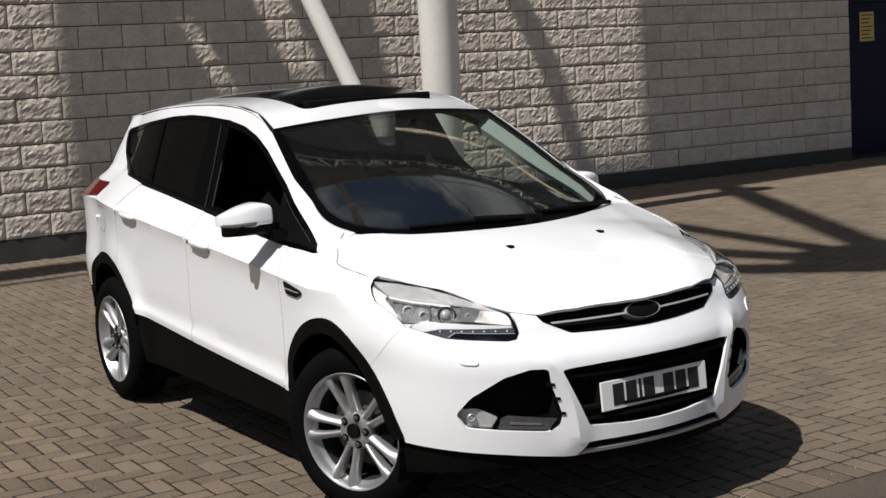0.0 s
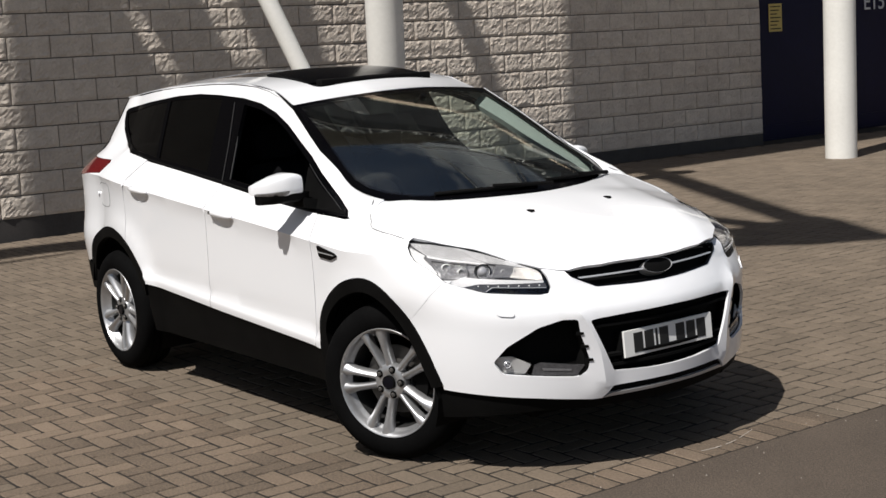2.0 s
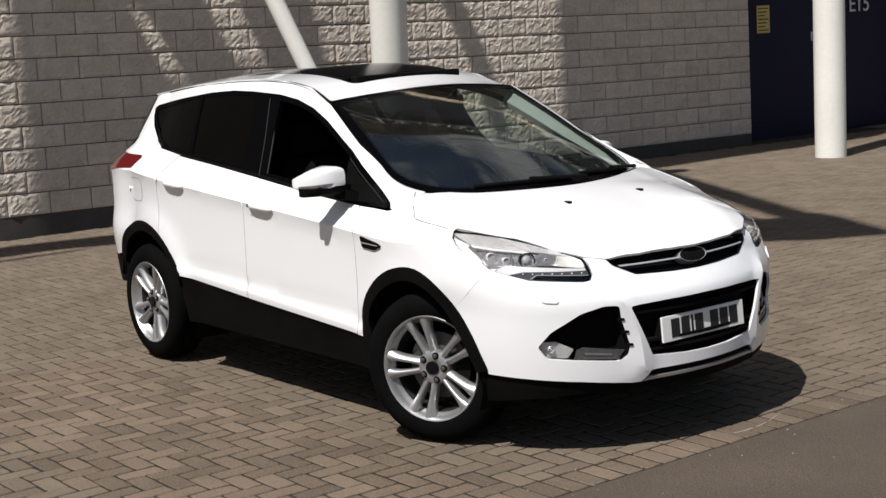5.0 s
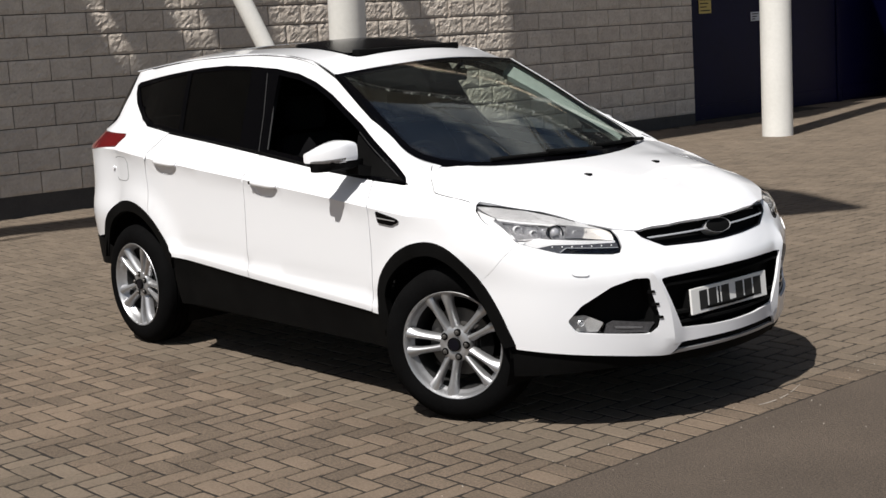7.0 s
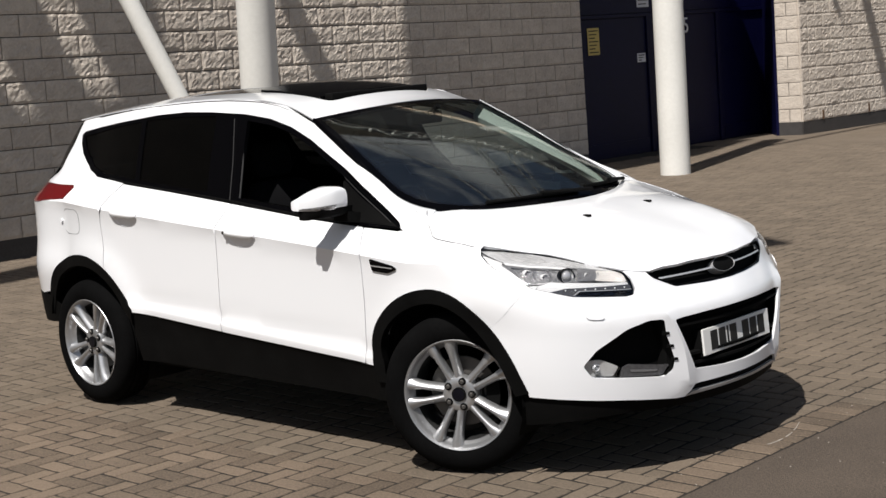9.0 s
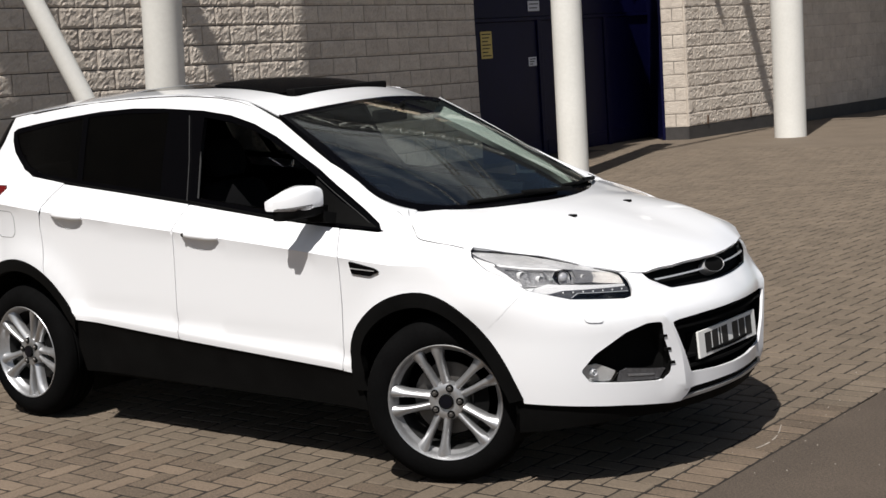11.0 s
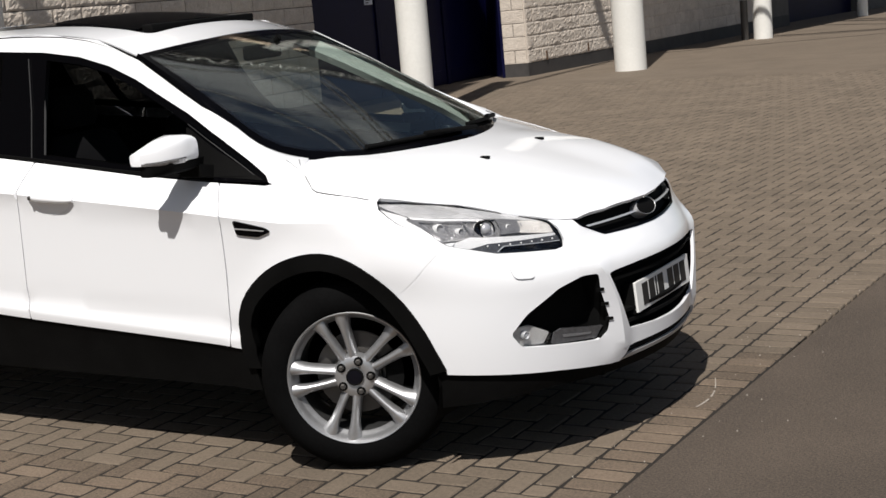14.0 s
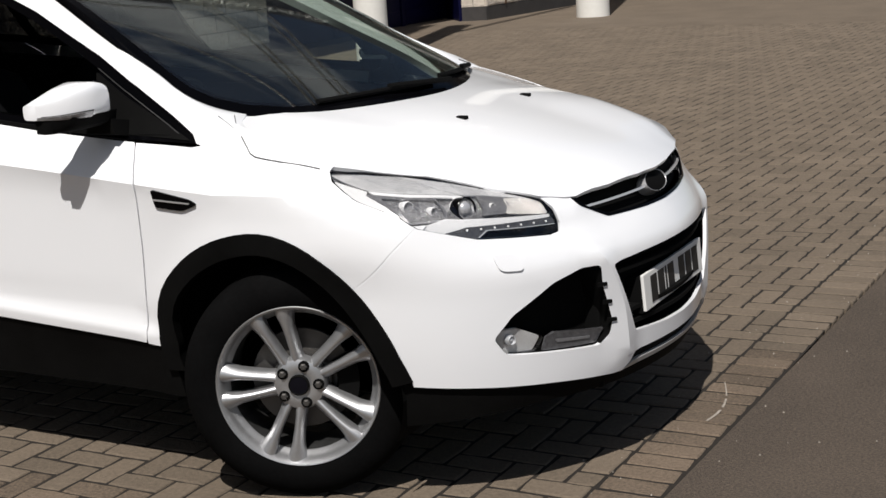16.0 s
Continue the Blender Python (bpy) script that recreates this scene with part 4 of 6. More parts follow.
tube(bm, [oval(h, q) for h, q in ((-0.02, 1.0), (0.010, 1.0), (0.015, 0.98), (0.015, 0.955), (0.011, 0.93))])
badge = part("badge", bm, SATIN, upper, "chrome oval badge", True)
bm = bmesh.new()
tube(bm, [oval(h, q) for h, q in ((0.0, 0.945), (0.0125, 0.945), (0.014, 0.87))])
part("badge_field", bm, BLACK, upper, "dark badge field", True)

# lower intake with slats and number plate
bm = bmesh.new()
sheet(bm, INTAKE, lambda s, z: Vector(skin(s, z)) + Vector((-0.06, 0, 0)), (), 0.04, 0.006)
intake = part("lower_intake", bm, BLACK, car, "black lower intake")
for z in (0.435, 0.475, 0.60):
    w = 0.265 + (z - 0.41) * 0.33
    bm = bmesh.new()
    tube(bm, [[Vector(skin(s, z)) + Vector(d) for d in ((-0.045, 0, -0.006), (-0.012, 0, -0.006), (-0.012, 0, 0.006), (-0.045, 0, 0.006))] for s in np.linspace(-w, w, 25)])
    part("slat", bm, BLACK, intake)
bm = bmesh.new()
rim = split(rounded(INTAKE, 0.012), 0.03)
tube(bm, [[skin(s, z) for s, z in rim], [Vector(skin(s, z)) + Vector((-0.06, 0, 0)) for s, z in rim]], cap=False)
part("intake_wall", bm, CLADDING, intake, smooth=True)
plate_m = pose(0.795, 0, 0.510, 0, -4, 0)
bm = bmesh.new()
box(bm, -0.004, 0.006, -0.252, 0.252, -0.054, 0.054, 0.002, plate_m)
plate = part("number_plate", bm, PLATE_WHITE, car, "white number plate with dark bars")
bm = bmesh.new()
box(bm, -0.05, -0.007, -0.25, 0.25, -0.06, 0.05, 0.0, plate_m)
part("plate_holder", bm, BLACK, plate)
y = -0.200
for k, w in enumerate((0.05, 0.05, 0.012, 0.05, 0.0, 0.05, 0.05, 0.05)):
    if w:
        bm = bmesh.new()
        box(bm, 0.0062, 0.0075, y, y + w, -0.0395, 0.0395, 0.0, plate_m)
        part("bar", bm, INK, plate)
    y += (w or 0.022) + 0.011

# ---- wheels ----
def wheel_parts(root):
    """A wheel round its own centre, its face towards -y."""
    ax = (0, -1, 0)
    bm = bmesh.new()
    lathe(bm, [(0.230, 0.085), (0.2378, 0.100), (0.246, 0.104), (0.268, 0.107), (0.29, 0.105), (0.308, 0.098), (0.323, 0.088), (0.333, 0.076), (0.338, 0.062), (0.3405, 0.045), (0.333, 0.043), (0.333, 0.035), (0.3415, 0.033),
               (0.3415, 0.008), (0.333, 0.006), (0.333, -0.006), (0.3415, -0.008), (0.3415, -0.033), (0.333, -0.035), (0.333, -0.043), (0.3405, -0.045), (0.3395, -0.062), (0.33, -0.088), (0.30, -0.11), (0.25, -0.112), (0.226, -0.1)], (0, 0, 0), ax, 72)
    part("tyre", bm, RUBBER, root, "black road tyre", True, 25)
    bm = bmesh.new()
    lathe(bm, [(0.234, 0.080), (0.2375, 0.096), (0.2375, 0.101), (0.2355, 0.1035), (0.232, 0.102), (0.228, 0.096), (0.224, 0.088), (0.221, 0.078), (0.216, 0.064), (0.208, 0.056), (0.206, 0.050)], (0, 0, 0), ax, 72)
    rim = part("rim", bm, ALLOY, root, "silver five-double-spoke alloy rim", True, 30)
    # inner rim behind the lip, its shade given by a dark colour
    bm = bmesh.new()
    lathe(bm, [(0.206, 0.050), (0.203, 0.02), (0.200, -0.02), (0.206, -0.09), (0.226, -0.098)], (0, 0, 0), ax, 60)
    part("barrel", bm, BARREL, root, "inner rim coloured dark for the shade inside the wheel", True, 30)
    for k in range(5):
        for lean in (-1, 1):
            a = radians(36 + 72 * k)
            u, w = Vector((math.cos(a), 0, math.sin(a))), Vector((-math.sin(a), 0, math.cos(a)))
            rows = []
            for r, off, wide, face, back in ((0.030, 0.012, 0.032, 0.070, 0.035), (0.070, 0.0205, 0.029, 0.076, 0.035), (0.10, 0.0255, 0.026, 0.0805, 0.038), (0.135, 0.031, 0.026, 0.086, 0.042), (0.17, 0.0365, 0.029, 0.0915, 0.048), (0.192, 0.041, 0.037, 0.0945, 0.052), (0.210, 0.045, 0.046, 0.096, 0.056), (0.226, 0.048, 0.050, 0.0965, 0.060)):
                c = u * r + w * (lean * off)
                h = wide * 0.56
                # rounded face: its crest lies near the inner flank, the broad slope falls to the outer one
                profile = [(-h, back)]
                for q in (-1.0, -0.75, -0.5, -0.25, 0.0, 0.25, 0.5, 0.75, 1.0):
                    v = -lean * q - 0.35
                    profile.append((q * h, face - (0.019 * (v / 0.65) ** 2 * 0.5 if v > 0 else 0.020 * (v / 1.35) ** 2)))
                profile.append((h, back))
                rows.append([c + w * q + Vector((0, -d, 0)) for q, d in profile])
            bm = bmesh.new()
            tube(bm, rows)
            bmesh.ops.recalc_face_normals(bm, faces=bm.faces)
            part("spoke", bm, ALLOY, root, smooth=True, sharp=40)
    bm = bmesh.new()
    lathe(bm, [(0.079, 0.04), (0.078, 0.062), (0.072, 0.074), (0.060, 0.079), (0.042, 0.0795), (0.034, 0.077), (0.030, 0.077)], (0, 0, 0), ax, 40)
    part("hub", bm, ALLOY, root, smooth=True)
    bm = bmesh.new()
    lathe(bm, [(0.0275, 0.07), (0.0275, 0.085), (0.025, 0.088), (0.0, 0.089)], (0, 0, 0), ax, 32)
    cap_ring = bmesh.new()
    lathe(cap_ring, [(0.0255, 0.07), (0.0255, 0.0885), (0.0275, 0.0895), (0.030, 0.088), (0.0305, 0.07)], (0, 0, 0), ax, 32)
    part("cap_ring", cap_ring, BLACK, root, "black ring", True)
    part("centre_cap", bm, BLUE_CAP, root, "dark centre cap", True)
    for k in range(5):
        a = radians(72 * k)
        c = Vector((0.0560 * math.cos(a), 0, 0.0560 * math.sin(a)))
        # black disc on the hub face for the shade round the nut
        bm = bmesh.new()
        tube(bm, [circle(c + Vector((0, -h, 0)), r, ax, 12) for r, h in ((0.0165, 0.06), (0.0165, 0.0805), (0.0155, 0.0815))])
        part("nut_well", bm, BLACK, root)
        bm = bmesh.new()
        tube(bm, [circle(c + Vector((0, -h, 0)), r, ax, 6) for r, h in ((0.0105, 0.07), (0.0105, 0.086), (0.007, 0.090))])
        part("wheel_nut", bm, STEEL, root)
    bm = bmesh.new()
    lathe(bm, [(0.148, 0.0), (0.150, 0.006), (0.148, 0.012), (0.09, 0.012), (0.085, 0.03), (0.03, 0.032)], (0, 0, 0), ax, 48)
    part("brake_disc", bm, STEEL, root, "grey steel brake disc", True)
    bm = bmesh.new()
    tube(bm, [[Vector((r * math.cos(a), -y, r * math.sin(a))) for r, y in ((0.10, 0.02), (0.165, 0.02), (0.168, 0.04), (0.11, 0.045))] for a in [radians(-30 + 6 * i) for i in range(11)]])
    part("caliper", bm, BLACK, root)


wheel = new("wheel")
wheel.parent = car
wheel["label"] = "silver alloy wheel with black tyre"
wheel_parts(wheel)
wheel.matrix_basis = pose(-0.054, -0.772, 0.3415, 0, 0, 23)
for x, y, turn, spin in ((-2.715, -0.777, 0, -26), (-0.02, 0.772, 203, 40), (-2.715, 0.777, 180, 5)):
    copy_thing(wheel, pose(x, y, 0.3415, 0, 0, turn) @ pose(0, 0, 0, 0, spin, 0)).parent = car

# ---- mirrors, handles, vents, wipers ----
def shaped(v, p, q):
    return math.copysign(abs(v) ** p, v) if p else v


for sign in (-1, 1):
    c = Vector((-0.665, -0.945, 1.145) if sign < 0 else (-0.69, 0.845, 1.108))

    def shell_at(v, t, grow=0.0):
        top = table(v, (-1, -0.85, -0.35, 0.2, 0.7, 1), (0.050, 0.062, 0.071, 0.062, 0.040, 0.022))
        low_ = table(v, (-1, -0.85, 0.6, 1), (-0.026, -0.030, -0.027, -0.022))
        front = table(v, (-1, -0.85, -0.3, 0.4, 0.85, 1), (0.066, 0.080, 0.080, 0.060, 0.030, 0.006))
        mid = c + Vector((-0.035 * max(0, v) ** 2, sign * (0.108 if v > 0 else 0.092) * v, (top + low_) / 2))
        deep_ = (front if math.cos(t) > 0 else 0.042) + grow
        return mid + Vector((deep_ * shaped(math.cos(t), 0.26, 0), 0, ((top - low_) / 2 + grow) * shaped(math.sin(t), 0.62, 0)))

    shell = bmesh.new()
    rings = [[shell_at(v, 2 * math.pi * k / 36) for k in range(36)] for v in (-1, -0.97, -0.9, -0.75, -0.55, -0.35, -0.15, 0.05, 0.25, 0.45, 0.65, 0.8, 0.92, 0.98, 1)]
    tube(shell, rings)
    bmesh.ops.recalc_face_normals(shell, faces=shell.faces)
    mirror = part("door_mirror", shell, PAINT, car, "white door mirror shell", True, 40)
    bm = bmesh.new()
    tube(bm, [[c + Vector((dx * q - 0.035 * max(0, v) ** 2, sign * 0.108 * v, z)) for dx, z in ((-0.036, -0.020), (0.074 - 0.05 * max(0, v) ** 2, -0.020), (0.066 - 0.05 * max(0, v) ** 2, -0.050), (0.03, -0.064), (-0.03, -0.062))]
              for v, q in ((-1.12, 0.9), (-0.95, 1.0), (-0.3, 1.0), (0.4, 0.9), (0.78, 0.75), (0.9, 0.5))])
    bmesh.ops.recalc_face_normals(bm, faces=bm.faces)
    part("mirror_base", bm, CLADDING, mirror, "black mirror underside", True)
    bm = bmesh.new()
    tube(bm, [[shell_at(v, radians(a), 0.0025) for a in (-24, -32, -40, -48, -56)] for v in (-0.12, -0.05, 0.1, 0.3, 0.5, 0.7, 0.85, 0.95, 1.0)], close=False)
    part("mirror_indicator", bm, INDICATOR, mirror, "clear indicator strip", True, 60)
    bm = bmesh.new()
    tube(bm, [[shell_at(v, radians(a), 0.0018) for a in (-20, -58)] for v in (-0.15, -0.12, -0.115)], close=False)
    tube(bm, [[shell_at(v, radians(a), 0.0018) for a in (-19, -23)] for v in (-0.15, -0.05, 0.1, 0.3, 0.5, 0.7, 0.85, 0.95)], close=False)
    part("indicator_seam", bm, BLACK, mirror)
    bm = bmesh.new()
    tube(bm, [[c + Vector((-0.042 + h, sign * (0.088 * math.cos(t) - 0.006), 0.006 + 0.042 * math.sin(t))) for t in [2 * math.pi * k / 24 for k in range(24)]] for h in (0.0, -0.006)])
    part("mirror_glass", bm, SILVERED, mirror)
    bm = bmesh.new()
    tube(bm, [[Vector((-0.635 + dx * k, sign * y, z + dz)) for dx, dz in ((-0.07, -0.022), (0.06, -0.022), (0.05, 0.026), (-0.06, 0.026))] for y, z, k in ((0.76, c.z - 0.09, 1.1), (0.83, c.z - 0.075, 0.9), (abs(c.y) - 0.085, c.z - 0.067, 0.8))])
    bmesh.ops.recalc_face_normals(bm, faces=bm.faces)
    part("mirror_foot", bm, CLADDING, mirror, "black mirror foot")
    # black corner piece in front of the window
    bm = bmesh.new()
    sheet(bm, rounded(by_x([(-0.375, 1.026), (-0.58, 1.135), (-0.742, 1.222), (-0.702, 1.058)], 0.1), 0.006, 2), lambda s, z: skin(s, z, sign), (), 0.05, 0.01, offset=0.003)
    part("window_corner", bm, CLADDING, car, "black triangular corner trim", True)
    for line, wide in ((((-1.512, 1.122), (-1.56, 1.30), (-1.632, 1.505)), 0.0045), (((-1.445, 1.125), (-1.49, 1.30), (-1.555, 1.46)), 0.009), (((-0.415, 1.045), (-0.46, 1.074), (-0.58, 1.148), (-0.735, 1.232)), 0.0046)):
        bm = bmesh.new()
        sheet(bm, by_x(list(line) + [(x - wide, z) for x, z in reversed(line)], 0.06), lambda s, z: skin(s, z, sign), (), 0.06, 0.003, offset=0.004 if wide < 0.007 else -0.004)
        part("frame_edge", bm, FRAME_EDGE, car, "grey door frame edge")
    for hx, hz in ((-1.315, 0.978), (-2.245, 1.050)):
        bm = bmesh.new()
        rows = []
        for i in range(11):
            u = -1 + 2 * i / 10
            x, z = hx + 0.117 * u, hz + 0.006 - 0.006 * u
            w = side(x, z) + 0.023 - 0.019 * abs(u) ** 4
            k = 0.0165 * (1 - 0.3 * u ** 4)
            rows.append([Vector((x, sign * (w + dy), z + dz * k)) for dy, dz in ((-0.022, -0.8), (-0.016, -1.0), (-0.004, -0.8), (0.003, -0.35), (0.004, 0.15), (0.0, 0.7), (-0.010, 1.0), (-0.022, 0.9))])
        tube(bm, rows)
        bmesh.ops.recalc_face_normals(bm, faces=bm.faces)
        handle = part("door_handle", bm, PAINT, car, "white pull handle", True, 50)
        cup = [(s_of_x(hx + 0.006 + 0.092 * math.cos(t), hz), hz - 0.004 + 0.053 * math.sin(t)) for t in [2 * math.pi * i / 24 for i in range(24)]]
        bm = bmesh.new()
        mid = Vector((sum(p[0] for p in cup) / 24, hz - 0.004))
        rows = []
        for q, depth in ((1.0, -0.0022), (0.96, 0.0005), (0.82, 0.007), (0.45, 0.012), (0.02, 0.013)):
            ring = []
            for s, z in cup:
                p = mid.lerp(Vector((s, z)), q)
                w = Vector(skin(p[0], p[1], sign))
                ring.append(w - Vector((0, sign * depth, 0)))
            rows.append(ring)
        tube(bm, rows, cap=False)
        part("handle_cup", bm, PAINT, handle, smooth=True)
        if hx > -2:
            c_ = Vector((hx - 0.092, sign * (side(hx - 0.092, hz) + 0.019), hz + 0.011))
            bm = bmesh.new()
            rod(bm, c_, c_ + Vector((0, sign * 0.007, 0)), 0.0085, 0.008, 14)
            part("lock", bm, STEEL, handle, "dark key lock")
    bm = bmesh.new()
    sheet(bm, rounded(by_x([(-0.438, 0.905), (-0.30, 0.880), (-0.275, 0.866), (-0.33, 0.846), (-0.428, 0.853)], 0.2), 0.01, 3), lambda s, z: skin(s, z, sign), (), 0.03, 0.012, offset=0.006)
    vent = part("side_vent", bm, GLOSS_BLACK, car, "dark chrome side vent", True)
    bm = bmesh.new()
    for z in (0.874,):
        sheet(bm, by_x([(-0.428, z), (-0.30, z - 0.006), (-0.30, z - 0.003), (-0.428, z + 0.004)], 0.2), lambda s, z: skin(s, z, sign), (), 0.05, 0.004, offset=0.010)
    part("vent_blade", bm, SATIN, vent)
    bm = bmesh.new()
    jet_z = hood_z(0.222, 0.224) + hood_swell(0.222, sign * 0.224)
    box(bm, 0.205, 0.24, sign * 0.224 - 0.010, sign * 0.224 + 0.010, jet_z - 0.004, jet_z + 0.007, 0.003)
    part("washer_jet", bm, BLACK, car)
    # wiper
    foot = 0.10 if sign < 0 else 0.80
    tip = -0.62 if sign < 0 else 0.10
    bm = bmesh.new()
    lift = Vector((0.45, 0, 0.89))
    arm = [screen(0.010 + 0.030 * i / 8, foot + (tip - foot) * 0.55 * i / 8) + lift * 0.022 for i in range(9)]
    blade = [screen(0.034 + 0.014 * i / 12, foot + (tip - foot) * (0.12 + 0.88 * i / 12)) + lift * 0.010 for i in range(13)]
    for line, r in ((arm, 0.009), (blade, 0.008)):
        tube(bm, [circle(p, r, (0, 1, 0), 8) for p in line])
    part("wiper", bm, BLACK, car, "black windscreen wiper")
bm = bmesh.new()
sheet(bm, [(-0.035, -0.90), (0.02, -0.92), (0.02, 0.92), (-0.035, 0.90)], lambda a, b: screen(a, b) - Vector((0, 0, 0.016)), (), 0.06, 0.01, out=(0, 0, 0.5))
part("cowl", bm, BLACK, car, "black scuttle panel under the wipers")

# ---- inside the car ----
for sign in (1,):
    bm = bmesh.new()
    tube(bm, [[screen(a, sign * b) - Vector((0.02, 0, 0.02 + dz)) for b, dz in ((0.945, 0.0), (0.845, 0.05), (0.86, 0.08), (0.97, 0.04))] for a in np.linspace(0.10, 0.97, 12)])
    bmesh.ops.recalc_face_normals(bm, faces=bm.faces)
    part("pillar_trim", bm, TRIM_PALE, car, "pale inner pillar trim", True)
bm = bmesh.new()
tube(bm, [[(x, y, z) for x, z in ((-0.10, 0.70), (-0.10, 0.985), (-0.22, 1.01), (-0.38, 1.02), (-0.52, 1.005 - 0.02 * abs(y)), (-0.56, 0.93), (-0.50, 0.70))] for y in np.linspace(-0.62, 0.62, 9)])
bmesh.ops.recalc_face_normals(bm, faces=bm.faces)
part("dashboard", bm, DASH, car, "dark dashboard", True)
bm = bmesh.new()
wc, wax = Vector((-0.80, -0.37, 0.98)), Vector((-0.86, 0, 0.45)).normalized()
e1, e2 = Vector((0, 1, 0)), wax.cross(Vector((0, 1, 0)))
tube(bm, [[wc + (e1 * math.cos(a) + e2 * math.sin(a)) * (0.185 + 0.015 * math.cos(b)) + wax * 0.015 * math.sin(b) for b in [2 * math.pi * j / 8 for j in range(8)]] for a in [2 * math.pi * i / 36 for i in range(37)]], cap=False)
tube(bm, [circle(wc + wax * h, r, wax, 16) for h, r in ((-0.05, 0.05), (0.0, 0.075), (0.02, 0.06))])
for a in (0.0, math.pi, -math.pi / 2):
    rod(bm, wc, wc + (e1 * math.cos(a) + e2 * math.sin(a)) * 0.18, 0.02, 0.014, 8)
rod(bm, wc, wc - wax * 0.3, 0.04, 0.05, 10)
part("steering_wheel", bm, BLACK, car, "black steering wheel", True)


def cushion(bm, rows, wide, n=14):
    """Padded shape: rows of (x, z, half depth along x-z normal, half width)."""
    rings = []
    for x, z, dx, dz, w in rows:
        rings.append([(x + dx * shaped(math.sin(t), 0.6, 0), wide + w * shaped(math.cos(t), 0.6, 0), z + dz * shaped(math.sin(t), 0.6, 0)) for t in [2 * math.pi * k / n for k in range(n)]])
    tube(bm, rings)
    bmesh.ops.recalc_face_normals(bm, faces=bm.faces)


for x0, centres, w in ((-1.02, (-0.37, 0.37), 0.25), (-1.98, (-0.40, 0.0, 0.40), 0.20)):
    for yc in centres:
        bm = bmesh.new()
        cushion(bm, [(x0, 0.58, 0.0, 0.03, w * 0.8), (x0 - 0.04, 0.56, 0.0, 0.09, w), (x0 - 0.42, 0.52, 0.0, 0.09, w), (x0 - 0.50, 0.50, 0.0, 0.06, w * 0.9)], yc)
        seat = part("seat", bm, SEAT, car, "dark cloth seat", True, 60)
        bm = bmesh.new()
        cushion(bm, [(x0 - 0.44, 0.52, 0.07, 0.0, w), (x0 - 0.50, 0.75, 0.08, 0.02, w), (x0 - 0.58, 1.02, 0.07, 0.02, w * 0.92), (x0 - 0.62, 1.14, 0.05, 0.02, w * 0.8), (x0 - 0.63, 1.17, 0.02, 0.01, w * 0.6)], yc)
        part("backrest", bm, SEAT, seat, smooth=True, sharp=60)
        bm = bmesh.new()
        cushion(bm, [(x0 - 0.64, 1.20, 0.03, 0.0, 0.10), (x0 - 0.65, 1.24, 0.05, 0.0, 0.125), (x0 - 0.66, 1.33, 0.05, 0.0, 0.12), (x0 - 0.66, 1.37, 0.025, 0.0, 0.09)], yc)
        part("headrest", bm, SEAT, seat, smooth=True, sharp=60)
bm = bmesh.new()
box(bm, -0.93, -0.89, -0.12, 0.12, 1.415, 1.475, 0.012)
rod(bm, (-0.89, 0, 1.46), (-0.82, 0, 1.50), 0.012)
part("rear_view_mirror", bm, BLACK, car)
bm = bmesh.new()
box(bm, -1.75, -0.7, -0.11, 0.11, 0.42, 0.70, 0.02)
part("centre_console", bm, DASH, car)
bm = bmesh.new()
sheet(bm, [(-1.06, -0.54), (-1.06, 0.54), (-3.0, 0.52), (-3.0, -0.52)], lambda x, y: (x, y, roof_z(x, y) - 0.03), [rounded([(-1.2, -0.40), (-1.2, 0.40), (-2.25, 0.40), (-2.25, -0.40)], 0.05)], 0.1, 0.004, out=(-2, 0, 1))
part("headlining", bm, LINING, car, "grey headlining")
bm = bmesh.new()
tube(bm, [[(-2.50, -w, z), (-2.50, w, z), (-2.53, w, z), (-2.53, -w, z)] for z, w in ((0.55, 0.70), (1.15, 0.66), (1.30, 0.58), (1.50, 0.46), (1.58, 0.40))])
bmesh.ops.recalc_face_normals(bm, faces=bm.faces)
part("luggage_net", bm, SEAT, car, "dark luggage net behind the rear seats")
# inner trim of the doors
skins("door_trim", by_x([(-0.52, 1.0), (-0.52, 0.46), (-2.15, 0.52), (-2.4, 0.80), (-2.9, 0.95), (-2.9, 1.21), (-2.4, 1.17), (-1.49, 1.09), (-0.93, 1.03)], 0.08), DASH, car, step=0.1, thick=0.01, offset=-0.05, label="dark inner door trim")
bm = bmesh.new()
box(bm, -3.3, -2.75, -0.55, 0.55, 0.55, 1.12, 0.03)
part("boot_trim", bm, SEAT, car, "dark boot lining")

# the cabin's far side leans in a little more than its near side
for ob in car.children_recursive:
    if ob.type == "MESH" and ob.name.split(".")[0] not in ("door_mirror", "mirror_base", "mirror_indicator", "indicator_seam", "mirror_glass", "mirror_foot", "tyre", "rim"):
        for v in ob.data.vertices:
            if v.co.y > 0 and v.co.z > 1.07:
                u = min(1.0, (v.co.z - 1.07) / 0.2)
                v.co.y -= 0.07 * u * u * (3 - 2 * u) * min(1.0, v.co.y / 0.5)

# ---- the place ----
def ground_z(y):
    return -0.0065 * max(0.0, y - 2.0)


WALL_X, WALL_END, TILT = -9.2, 12.0, -0.012


def building_z(y):
    """The building stands level on the gently falling paving."""
    return 0.21 + TILT * (y - 1.75)


def slab(name, corners, z0, z1, mat, label="", category="", kind="structure", parent=None):
    bm = bmesh.new()
    tube(bm, [[(x, y, z0) for x, y in corners], [(x, y, z1) for x, y in corners]])
    bmesh.ops.recalc_face_normals(bm, faces=bm.faces)
    ob = link_mesh(name, bm, mat)
    if parent is not None:
        ob.parent = parent
        return ob
    return tagged(ob, label, category, kind=kind)


